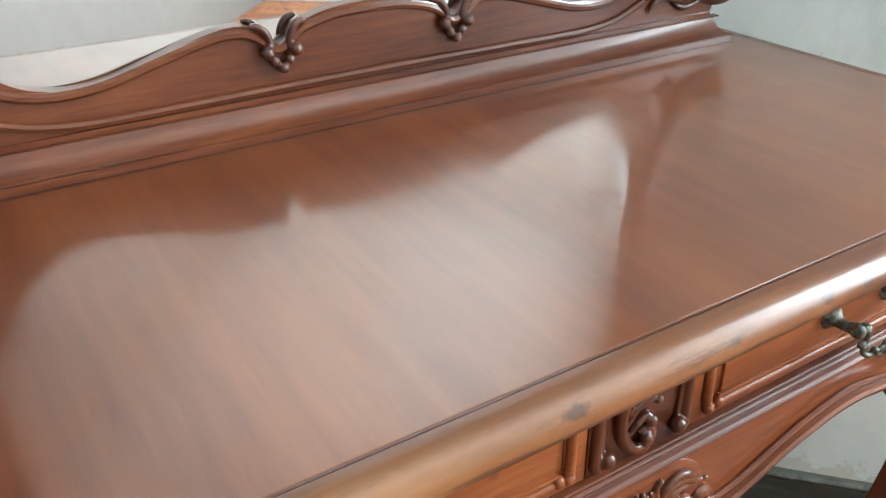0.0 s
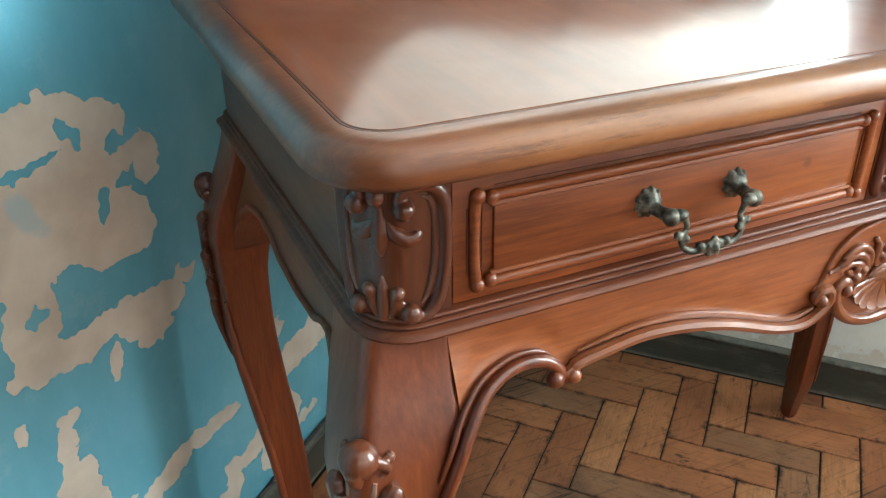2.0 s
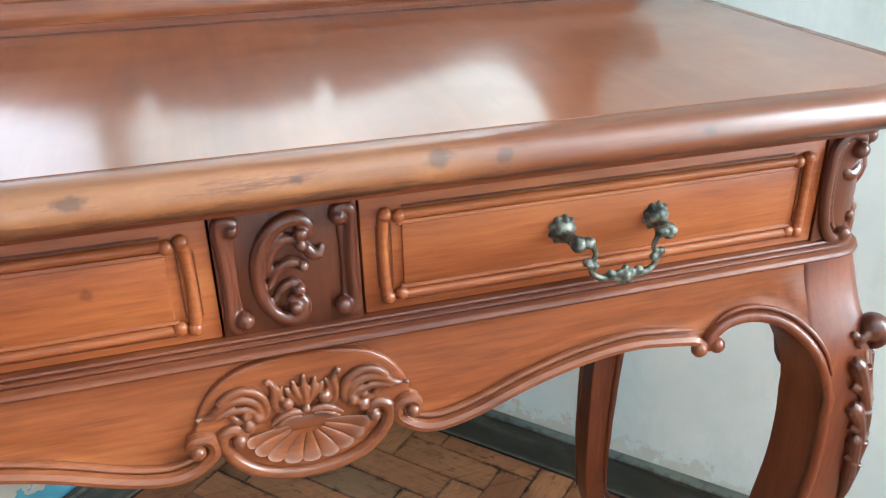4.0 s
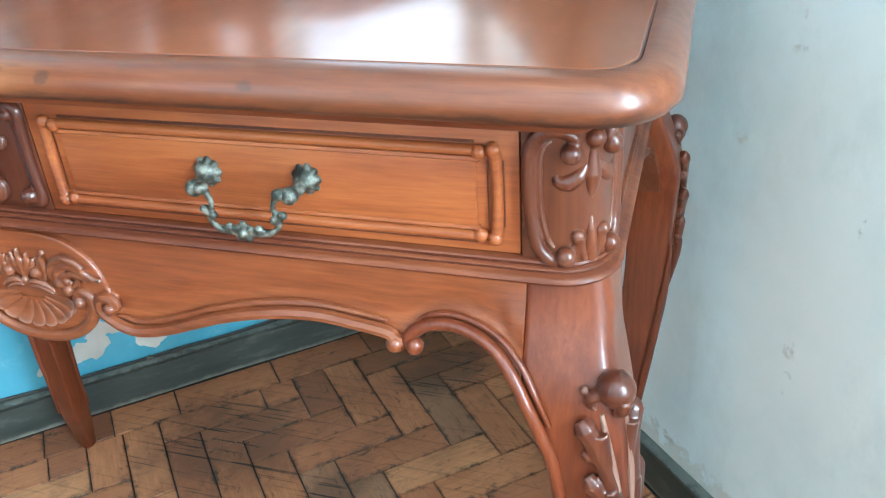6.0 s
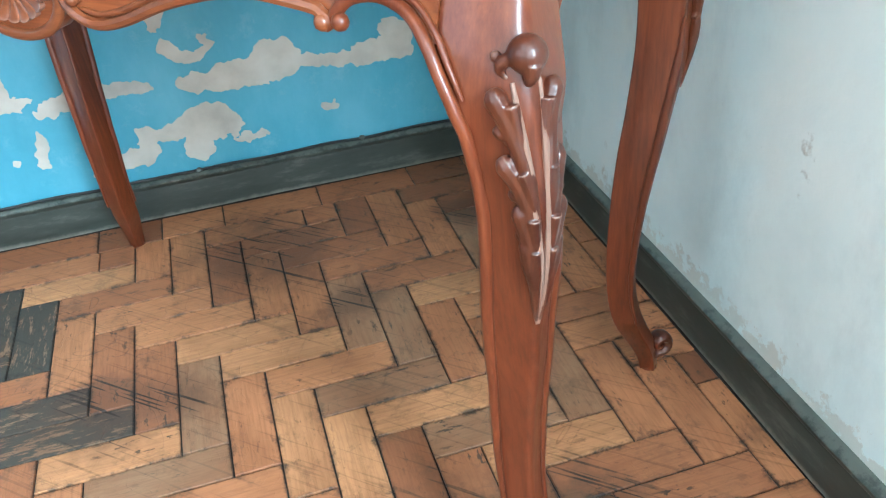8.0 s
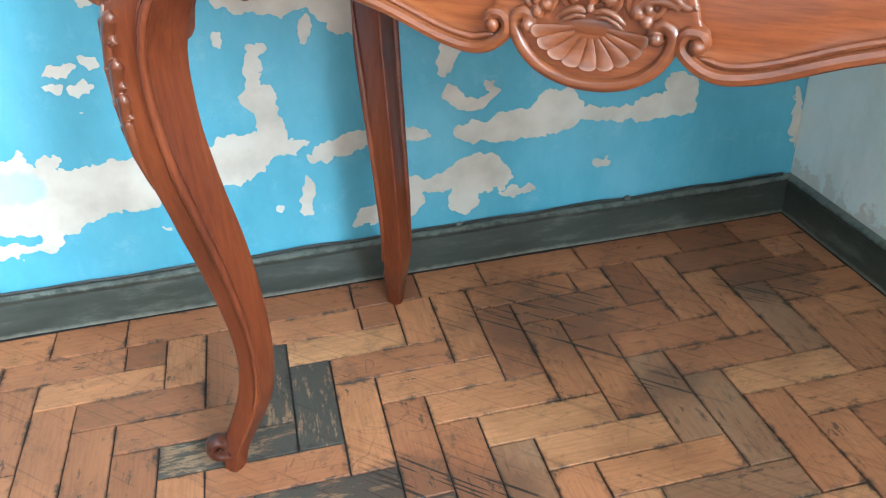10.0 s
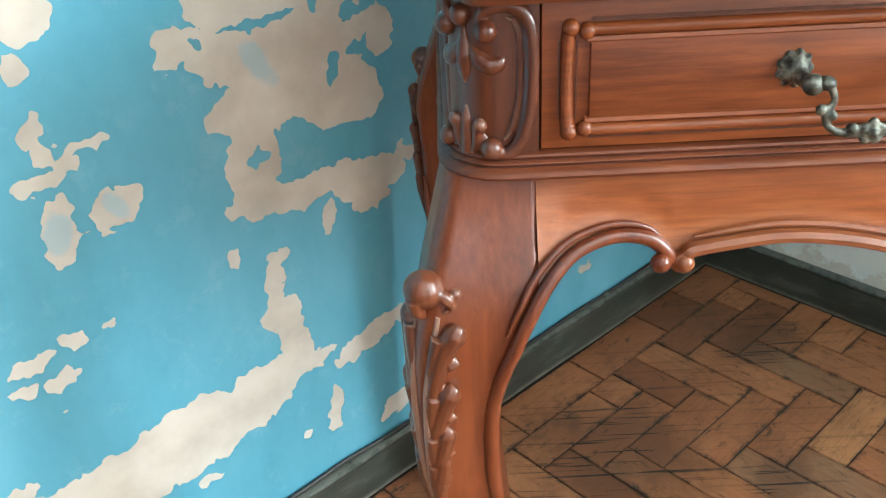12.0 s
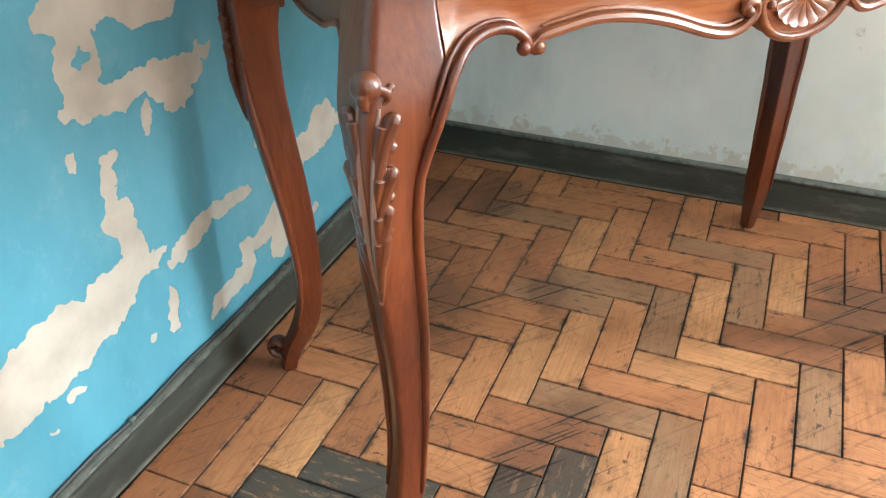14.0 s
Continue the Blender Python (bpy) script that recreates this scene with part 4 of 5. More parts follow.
# drawers
def build_drawer(sx):
    x0, x1 = sorted((sx * 0.0425, sx * 0.3735))
    xm = (x0 + x1) / 2
    z0, z1 = 0.6665, 0.7462
    drawer = part("drawer", add_box(bmesh.new(), (x0 + 0.0011, 0.001, z0), (x1 - 0.0011, 0.33, z1 - 0.0006), 0.0009), wood_panel, table, "closed drawer with a raised bead frame")
    part("field", add_box(bmesh.new(), (x0 + 0.026, -0.0012, z0 + 0.0165), (x1 - 0.026, 0.004, z1 - 0.0185), 0.0012), wood_panel, drawer)
    hz0, hz1, vx = 0.6775, 0.7315, 0.1508
    # flat dark strips along the beads: their shade and old glaze as colour
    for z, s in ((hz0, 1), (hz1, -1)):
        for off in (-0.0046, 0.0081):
            part("dark_strip", add_box(bmesh.new(), (xm - 0.139, 0.0003, z + s * off - 0.0008), (xm + 0.139, 0.003, z + s * off + 0.0008)), wood_dark, drawer)
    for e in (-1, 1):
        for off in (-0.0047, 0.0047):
            part("dark_strip", add_box(bmesh.new(), (xm + e * vx + off - 0.0004, 0.0003, hz0 + 0.006), (xm + e * vx + off + 0.0004, 0.003, hz1 - 0.006)), wood_dark, drawer)
    for z, s in ((hz0, 1), (hz1, -1)):
        bm = bmesh.new()
        line = [(xm - 0.1415, -0.0006, z), (xm, -0.0006, z), (xm + 0.1415, -0.0006, z)]
        add_tube(bm, spline(line, 6), 0.0033, 10)
        add_tube(bm, spline([(p[0], -0.0003, p[2] + s * 0.0052) for p in line], 6), 0.002, 6)
        for e in (-1, 1):
            add_ball(bm, (xm + e * 0.1415, -0.0012, z + s * 0.0008), 0.0045, (1, 0.9, 1), 14)
        part("bead_rail", bm, wood_panel, drawer)
    for e in (-1, 1):
        bm = bmesh.new()
        x = xm + e * vx
        path = [(x - e * 0.002, -0.0005, hz0 - 0.001), (x, 0.0002, hz0 + 0.004), (x + e * 0.0008, 0.0004, (hz0 + hz1) / 2), (x, 0.0002, hz1 - 0.004), (x - e * 0.002, -0.0005, hz1 + 0.001)]
        add_tube(bm, spline(path, 5), [0.0044, 0.0038, 0.0034, 0.0038, 0.0044], 10)
        for z in (hz0 - 0.001, hz1 + 0.001):
            add_ball(bm, (x - e * 0.001, -0.001, z), 0.0046, (1, 0.9, 1), 14)
        part("bead_stile", bm, wood_panel, drawer)
    # bronze pull: two rosettes and a drop bail
    hz = 0.706
    for e in (-1, 1):
        bm = bmesh.new()
        rx = xm + e * 0.0338
        rows = []
        for q, y in ((0.0, -0.0075), (0.3, -0.0072), (0.55, -0.005), (0.8, -0.0048), (1.0, -0.002), (1.0, 0.001)):
            rows.append([])
            for i in range(54):
                a = 2 * math.pi * i / 54
                w = abs(math.cos(4.5 * a))
                rr = max(0.0006, q * 0.0102 * (0.84 + 0.16 * w))
                rows[-1].append(Vector((rx + rr * math.cos(a), y + 0.0022 * q * (1 - w) * (y < 0), hz + 1.06 * rr * math.sin(a))))
        loft(bm, rows)
        add_ball(bm, (rx, -0.004, hz), 0.0075, (1, 0.7, 1))
        add_tube(bm, spline([(rx, -0.004, hz - 0.001), (rx - e * 0.001, -0.014, hz - 0.002), (rx - e * 0.004, -0.021, hz - 0.0015)], 4), [0.0046, 0.0042, 0.005], 8)
        add_ball(bm, (rx - e * 0.002, -0.0215, hz - 0.0018), 0.0058)
        carved("rosette", bm, bronze, drawer, "dark bronze rosette")
    bm = bmesh.new()
    arm = [(0.0255, -0.0225, hz - 0.001), (0.0225, -0.0235, hz - 0.0045), (0.0205, -0.0235, hz - 0.0105), (0.0235, -0.0235, hz - 0.0165), (0.0225, -0.024, hz - 0.0225), (0.0165, -0.0245, hz - 0.0265), (0.0085, -0.025, hz - 0.0272), (0, -0.025, hz - 0.0268)]
    for e in (-1, 1):
        add_tube(bm, spline([(xm + e * x, y, z) for x, y, z in arm], 5), [0.0026, 0.0022, 0.0018, 0.0022, 0.0018, 0.0024, 0.0027, 0.0022], 8)
        add_ball(bm, (xm + e * 0.0262, -0.023, hz - 0.0008), 0.0046, (1.2, 1, 0.85))
        add_ball(bm, (xm + e * 0.0262, -0.0235, hz - 0.0145), 0.0031)
        add_ball(bm, (xm + e * 0.0205, -0.024, hz - 0.0178), 0.0029)
        add_ball(bm, (xm + e * 0.010, -0.0255, hz - 0.0245), 0.0032)
    for i in range(5):
        a = 2 * math.pi * i / 5 + 0.3
        add_ball(bm, (xm + 0.0046 * math.cos(a), -0.0262, hz - 0.0262 + 0.0046 * math.sin(a)), 0.0032, (1, 0.7, 1), 8)
    add_ball(bm, (xm, -0.0285, hz - 0.0262), 0.0026, seg=8)
    carved("bail", bm, bronze, drawer, "dark bronze drop handle")


for sx in (-1, 1):
    build_drawer(sx)


def front_tube(bm, pts, y, radii, n=5, seg=8):
    return add_tube(bm, spline([(x, y, z) for x, z in pts], n), radii, seg)


def build_centre():
    bm = add_box(bmesh.new(), (-0.0424, 0.0015, 0.6635), (0.0424, 0.02, 0.7475), 0.001)
    panel = part("centre_panel", bm, wood_block, table, "dark carved panel between the drawers")
    for e in (-1, 1):
        bm = bmesh.new()
        x = e * 0.0345
        front_tube(bm, [(x - e * 0.0065, 0.7345), (x - e * 0.005, 0.7395), (x, 0.741), (x + e * 0.0035, 0.737), (x + e * 0.0028, 0.722), (x + e * 0.002, 0.705), (x + e * 0.0025, 0.688), (x + e * 0.003, 0.676), (x, 0.671), (x - e * 0.005, 0.673)], 0.0005, [0.003, 0.0042, 0.0045, 0.0042, 0.004, 0.004, 0.0045, 0.003])
        front_tube(bm, [(x - e * 0.0035, 0.733), (x - e * 0.003, 0.705), (x - e * 0.0035, 0.681)], 0.001, 0.0018, 5, 6)
        add_ball(bm, (x - e * 0.004, -0.0015, 0.7355), 0.0048)
        add_ball(bm, (x - e * 0.005, -0.002, 0.677), 0.006)
        carved("scroll_stile", bm, wood_dark, panel)
    bm = bmesh.new()
    front_tube(bm, [(0.0125, 0.7245), (0.0135, 0.731), (0.009, 0.737), (0.001, 0.7375), (-0.009, 0.7315), (-0.017, 0.719), (-0.0195, 0.704), (-0.0175, 0.689), (-0.011, 0.6775), (-0.002, 0.673), (0.005, 0.676), (0.0065, 0.683), (0.002, 0.6875), (-0.003, 0.6845)], -0.0005, [0.0022, 0.0042, 0.005, 0.0052, 0.0048, 0.0045, 0.0045, 0.0046, 0.005, 0.0042, 0.003, 0.002])
    front_tube(bm, [(-0.013, 0.703), (-0.011, 0.716), (-0.003, 0.7255), (0.0045, 0.7245)], -0.0005, [0.0015, 0.0032, 0.004, 0.003])
    front_tube(bm, [(-0.0135, 0.695), (-0.008, 0.706), (0.0005, 0.7105), (0.0065, 0.708)], -0.0005, [0.0015, 0.0032, 0.004, 0.003])
    front_tube(bm, [(-0.011, 0.686), (-0.006, 0.694), (0.001, 0.697), (0.005, 0.694)], -0.0005, [0.0015, 0.003, 0.0034, 0.003])
    front_tube(bm, [(0.009, 0.7225), (0.013, 0.715), (0.018, 0.714), (0.020, 0.7195)], -0.0003, [0.003, 0.0042, 0.004, 0.0015])
    for x, z, r in ((0.0085, 0.729, 0.0045), (0.0075, 0.7215, 0.004), (0.0075, 0.708, 0.0036), (0.004, 0.693, 0.0042), (0.001, 0.681, 0.0045)):
        add_ball(bm, (x, -0.003, z), r)
    carved("acanthus_scroll", bm, wood_carve, panel)


build_centre()

# front apron, its lower edge from the middle to the leg
EDGE = [(0.0, 0.5535), (0.02, 0.556), (0.036, 0.564), (0.048, 0.576), (0.056, 0.587), (0.064, 0.580), (0.074, 0.571), (0.09, 0.5685), (0.115, 0.574), (0.156, 0.589), (0.195, 0.599), (0.232, 0.603), (0.262, 0.600),
        (0.283, 0.5965), (0.296, 0.5955), (0.304, 0.602), (0.318, 0.608), (0.338, 0.609), (0.356, 0.603), (0.3705, 0.590), (0.3805, 0.573), (0.3892, 0.553), (0.3938, 0.543), (0.3988, 0.525), (0.4016, 0.51), (0.4035, 0.495)]


def edge_z(x):
    for (xa, za), (xb, zb) in zip(EDGE, EDGE[1:]):
        if xa <= x <= xb:
            return za + (zb - za) * smooth((x - xa) / (xb - xa))
    return EDGE[-1][1]


SEAM = 0.3742     # where the apron butts against the legs


def bulge(x, z):
    """How far the apron's face swells outwards (minus) towards the legs and its foot."""
    return 0.004 - 0.026 * smooth((x - 0.31) / 0.08) * smooth((WAIST - z) / 0.076) - 0.003 * smooth((WAIST - z) / 0.06)


def build_apron():
    xs = [(SEAM + 0.0008) * (i / 110 - 1) for i in range(221)]
    rows = 16
    bm = bmesh.new()
    rings = []
    for x in xs:
        low = edge_z(abs(x))
        zs = [WAIST + 0.002 - (WAIST + 0.002 - low) * j / rows for j in range(rows + 1)]
        rings.append([Vector((x, bulge(abs(x), z) + 0.003 * math.exp(-((z - low - 0.016) / 0.012) ** 2), z)) for z in zs] + [Vector((x, 0.026, z)) for z in reversed(zs)])
    loft(bm, rings)
    apron = part("front_apron", bm, wood_apron, table, "scrolled front apron with a carved shell")
    for e in (-1, 1):
        # double bead from the shell to the cusp
        for off, y, r in ((0.0035, -0.0035, 0.0046), (0.0105, -0.0008, 0.0026)):
            bm = bmesh.new()
            run = [(x, z) for x, z in EDGE if 0.06 < x < 0.29]
            pts = [(0.0695, 0.588), (0.0735, 0.592), (0.0705, 0.5975), (0.0625, 0.5975), (0.0588, 0.591), (0.0615, 0.5835)] if off < 0.005 else [(0.07, 0.581)]
            pts += [(x, z + off) for x, z in run if x > 0.07]
            if off < 0.005:
                pts += [(0.2875, 0.5965), (0.2925, 0.5925), (0.2905, 0.589), (0.287, 0.5905)]
            front_tube(bm, [(e * x, z) for x, z in pts], y + 0.002, [r * 0.7, r, r, r, r, r, r, r, r * 0.75] if off < 0.005 else [r * 0.5, r, r, r, r * 0.4], 6)
            if off < 0.005:
                add_ball(bm, (e * 0.0695, -0.004, 0.590), 0.0052)
                add_ball(bm, (e * 0.2885, -0.003, 0.592), 0.0062)
            part("edge_bead", bm, wood_bead, apron)
        bm = bmesh.new()
        arc = [(0.3025, 0.594), (0.2985, 0.5915), (0.2978, 0.5965), (0.3025, 0.603), (0.311, 0.6085), (0.325, 0.6115), (0.34, 0.6105), (0.3565, 0.6045), (0.3705, 0.5915), (0.3805, 0.5745), (0.389, 0.5545)]
        add_tube(bm, spline([(e * x, bulge(x, z) - 0.002, z) for x, z in arc], 6), [0.0035, 0.0048, 0.0046, 0.0044, 0.0042, 0.0042, 0.0042], 14)
        add_tube(bm, spline([(e * (x + 0.0012 + 0.004 * smooth((x - 0.34) / 0.04)), bulge(x, z + 0.006) - 0.0004, z + 0.0064) for x, z in arc[3:]], 6), [0.0008, 0.0021, 0.0022, 0.0022, 0.0022, 0.0012], 10)
        add_ball(bm, (e * 0.3025, -0.004, 0.5935), 0.0062)
        part("edge_bead", bm, wood_z, apron)
    # raised ground of the cartouche
    half = spline([(0.0, 0, 0.6465), (0.02, 0, 0.646), (0.040, 0, 0.6415), (0.056, 0, 0.631), (0.066, 0, 0.616), (0.0695, 0, 0.604), (0.0745, 0, 0.6), (0.074, 0, 0.595), (0.062, 0, 0.588), (0.045, 0, 0.575), (0.025, 0, 0.562), (0.0, 0, 0.558)], 5)
    line = half + [Vector((-p.x, 0, p.z)) for p in half[-2:0:-1]]
    mid = Vector((0, 0, 0.603))
    bm = bmesh.new()
    loft(bm, [[mid + (p - mid) * k + Vector((0, y, 0)) for p in line] for k, y in ((1.0, 0.006), (1.0, 0.0012), (0.992, 0.0001), (0.975, -0.0006), (0.93, -0.0006))])
    part("cartouche_ground", bm, wood_apron, apron, "raised ground of the carved shell")
    # shell: a fan of rounded petals under a plain lip
    bm = bmesh.new()
    nth, nr, petals = 108, 9, 9
    rows2 = []
    for j in range(nr + 1):
        q = j / nr
        row = []
        for i in range(nth + 1):
            th = radians(184 + 172 * i / nth)
            w = abs(math.sin(math.pi * petals * i / nth)) ** 0.5
            rr = 0.3 + 0.7 * q * (0.89 + 0.11 * w)
            lift = 0.0019 * w * (0.3 + 0.7 * q) + 0.0034 * q ** 3
            row.append(Vector((0.0405 * rr * math.cos(th), -0.0012 - lift, 0.5955 + 0.0285 * rr * math.sin(th))))
        rows2.append(row)
    loft(bm, rows2 + [[Vector((p.x, 0.003, p.z)) for p in rows2[-1]]], False, False)
    add_ball(bm, (0, 0.0002, 0.5945), 0.014, (1.75, 0.14, 0.42), 16)
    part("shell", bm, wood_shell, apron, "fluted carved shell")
    bm = bmesh.new()
    rimline = [(-0.0415, 0.5895), (-0.0405, 0.5965), (-0.0465, 0.6005), (-0.053, 0.597), (-0.0535, 0.589), (-0.048, 0.577), (-0.036, 0.5655), (-0.019, 0.5585), (0, 0.5562)]
    front_tube(bm, rimline + [(-x, z) for x, z in rimline[-2::-1]], -0.0012, [0.003, 0.0042, 0.0048, 0.005, 0.005, 0.005, 0.005, 0.005, 0.005, 0.0048, 0.0042, 0.003], 5)
    for e in (-1, 1):
        add_ball(bm, (e * 0.0435, -0.0035, 0.592), 0.0048)
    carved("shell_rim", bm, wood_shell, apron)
    for e in (-1, 1):
        # leafy scroll: three lobes side by side, a small volute with two berries, a blade at the tip
        bm = bmesh.new()
        for dx, dz, k, r in ((0.0, 0.0, 1.0, 0.0031), (0.0036, -0.0048, 0.94, 0.003), (0.0066, -0.0095, 0.86, 0.0026)):
            lobe = [(0.0275, 0.602), (0.0242, 0.612), (0.0275, 0.6225), (0.0365, 0.628), (0.0465, 0.6265), (0.0535, 0.6205)]
            lobe = [(0.0275 + dx + (x - 0.0275) * k, 0.602 + (z - 0.602) * k + dz * (z - 0.602) / 0.026) for x, z in lobe]
            front_tube(bm, [(e * x, z) for x, z in lobe], -0.0022, [0.0012, r * 0.9, r, r, r * 1.05, r * 0.9], 6, 10)
        front_tube(bm, [(e * 0.049, 0.6215), (e * 0.054, 0.6165), (e * 0.0605, 0.6125), (e * 0.0665, 0.6135)], -0.0012, [0.0024, 0.0034, 0.0028, 0.0006], 5, 8)
        front_tube(bm, [(e * 0.0475, 0.6175), (e * 0.0465, 0.611), (e * 0.0425, 0.606), (e * 0.0385, 0.605)], -0.0014, [0.0014, 0.0026, 0.0028, 0.0016], 5, 8)
        for x, z, r in ((0.0365, 0.6015, 0.0046), (0.0302, 0.6068, 0.0042), (0.0375, 0.6095, 0.0034), (0.0665, 0.613, 0.002)):
            add_ball(bm, (e * x, -0.003, z), r, (1, 0.85, 1), 12)
        carved("scroll", bm, wood_shell, apron)
        # curl with a berry beside the palmette
        bm = bmesh.new()
        front_tube(bm, [(e * 0.0222, 0.6325), (e * 0.0188, 0.6255), (e * 0.0198, 0.6165), (e * 0.0172, 0.6092), (e * 0.0115, 0.6078)], -0.0016, [0.0014, 0.003, 0.0031, 0.0028, 0.0012], 6, 10)
        front_tube(bm, [(e * 0.0135, 0.6265), (e * 0.0158, 0.6195), (e * 0.0135, 0.614)], -0.0018, [0.001, 0.0025, 0.003], 5, 8)
        add_ball(bm, (e * 0.0118, -0.0034, 0.6138), 0.0046, (1, 0.9, 1), 12)
        add_ball(bm, (e * 0.0222, -0.002, 0.631), 0.0026, (1, 0.9, 1), 10)
        carved("scroll", bm, wood_shell, apron)
        # leaf pair lying on the shell's lip
        bm = bmesh.new()
        front_tube(bm, [(e * 0.0025, 0.6045), (e * 0.009, 0.6062), (e * 0.0165, 0.6038), (e * 0.0235, 0.5985)], -0.0028, [0.0018, 0.0029, 0.0027, 0.0008], 6, 8)
        carved("leaf", bm, wood_shell, apron)
        bm = bmesh.new()
        front_tube(bm, [(e * 0.0035, 0.6015), (e * 0.0095, 0.6022), (e * 0.016, 0.5995), (e * 0.021, 0.596)], -0.0024, [0.0014, 0.0023, 0.0022, 0.0008], 6, 8)
        carved("leaf", bm, wood_shell, apron)
    bm = bmesh.new()
    for i in range(-2, 3):
        a = radians(90 - 24 * i)
        l = 0.0225 - 0.0028 * abs(i)
        front_tube(bm, [(0.0012 * i, 0.6105), (0.0022 * i + 0.4 * l * math.cos(a), 0.6105 + 0.5 * l), (0.0012 * i + 0.72 * l * math.cos(a), 0.6105 + l * (0.55 + 0.45 * math.sin(a)))], -0.0016 - 0.0006 * (2 - abs(i)), [0.0018, 0.0028, 0.0014], 6, 8)
    add_ball(bm, (0, -0.0035, 0.607), 0.003, (1, 0.9, 1), 10)
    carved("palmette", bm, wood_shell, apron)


build_apron()


def side_edge(y):
    """Lower edge of the side aprons between the legs."""
    q = abs((y - 0.02) / (BACK - 0.04) - 0.5) * 2
    line = [(0.0, 0.576), (0.25, 0.579), (0.45, 0.591), (0.56, 0.598), (0.65, 0.598), (0.75, 0.588), (0.83, 0.566), (0.9, 0.535), (1.01, 0.53)]
    for (qa, za), (qb, zb) in zip(line, line[1:]):
        if q <= qb:
            return za + (zb - za) * smooth((q - qa) / (qb - qa))
    return line[-1][1]


for sx in (-1, 1):
    bm = bmesh.new()
    rings = []
    for i in range(61):
        y = 0.03 + (BACK - 0.06) * i / 60
        low = side_edge(y)
        end = max(smooth((0.13 - y) / 0.1), smooth((y - BACK + 0.13) / 0.1))
        zs = [WAIST + 0.002 - (WAIST + 0.002 - low) * j / 6 for j in range(7)]
        swell = 0.012 if sx > 0 and y < 0.2 else 0.021
        rings.append([Vector((sx * (HALF - 0.004 + swell * end * smooth((WAIST - z) / 0.09)), y, z)) for z in zs] + [Vector((sx * (HALF - 0.024), y, z)) for z in reversed(zs)])
    loft(bm, rings)
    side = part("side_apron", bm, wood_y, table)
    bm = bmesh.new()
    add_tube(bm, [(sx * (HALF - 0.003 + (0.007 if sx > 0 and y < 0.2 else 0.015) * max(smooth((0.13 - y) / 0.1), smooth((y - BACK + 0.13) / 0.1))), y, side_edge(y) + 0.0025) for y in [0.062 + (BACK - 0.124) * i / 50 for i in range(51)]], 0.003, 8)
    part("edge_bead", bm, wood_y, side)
part("back_apron", add_box(bmesh.new(), (-0.385, BACK - 0.045, 0.59), (0.385, BACK - 0.03, WAIST), 0.002), wood_x, table)

# legs: height, way in from the corner along its diagonal, half width
LEG = [(0.6525, 0.0475, 0.0288), (0.625, 0.0415, 0.0302), (0.60, 0.0342, 0.0308), (0.575, 0.027, 0.0305), (0.547, 0.0205, 0.029), (0.515, 0.0165, 0.0278), (0.48, 0.0165, 0.027), (0.445, 0.0185, 0.0265), (0.41, 0.0235, 0.0258),
       (0.37, 0.031, 0.0243), (0.33, 0.0385, 0.0236), (0.28, 0.0465, 0.0212), (0.225, 0.0525, 0.0184), (0.18, 0.0545, 0.0168), (0.14, 0.052, 0.016), (0.105, 0.0445, 0.0164), (0.078, 0.0335, 0.0162), (0.055, 0.0215, 0.015), (0.035, 0.0125, 0.0132), (0.016, 0.0065, 0.0115), (0.0, 0.004, 0.0105)]


def leg_at(z):
    rows = LEG[::-1]
    for (za, ra, ha), (zb, rb, hb) in zip(rows, rows[1:]):
        if za <= z <= zb:
            q = (z - za) / (zb - za)
            return ra + (rb - ra) * q, ha + (hb - ha) * q
    return rows[-1][1:]


def tuck(z):
    """How far the top of a leg stands in under the narrower body."""
    return 0.009 * smooth((z - 0.55) / 0.1)


def slim(z):
    """Width of a leg across its diagonal, as a share of its depth along it."""
    rows = [(0.0, 0.95), (0.1, 0.95), (0.2, 0.9), (0.25, 0.82), (0.3, 0.76), (0.45, 0.75), (0.48, 0.77), (0.505, 0.81), (0.532, 0.9), (0.556, 1.0), (0.7, 1.0)]
    for (za, ka), (zb, kb) in zip(rows, rows[1:]):
        if z <= zb:
            return ka + (kb - ka) * smooth((z - za) / (zb - za))
    return 1.0


def inner_x(z):
    """Where a front leg ends towards the apron: on the arch, and above it at the seam."""
    for (xa, za), (xb, zb) in zip(EDGE, EDGE[1:]):
        if xa > 0.34 and zb <= z <= za:
            return max(SEAM, xa + (xb - xa) * (za - z) / (za - zb))
    return SEAM if z > 0.57 else EDGE[-1][0]


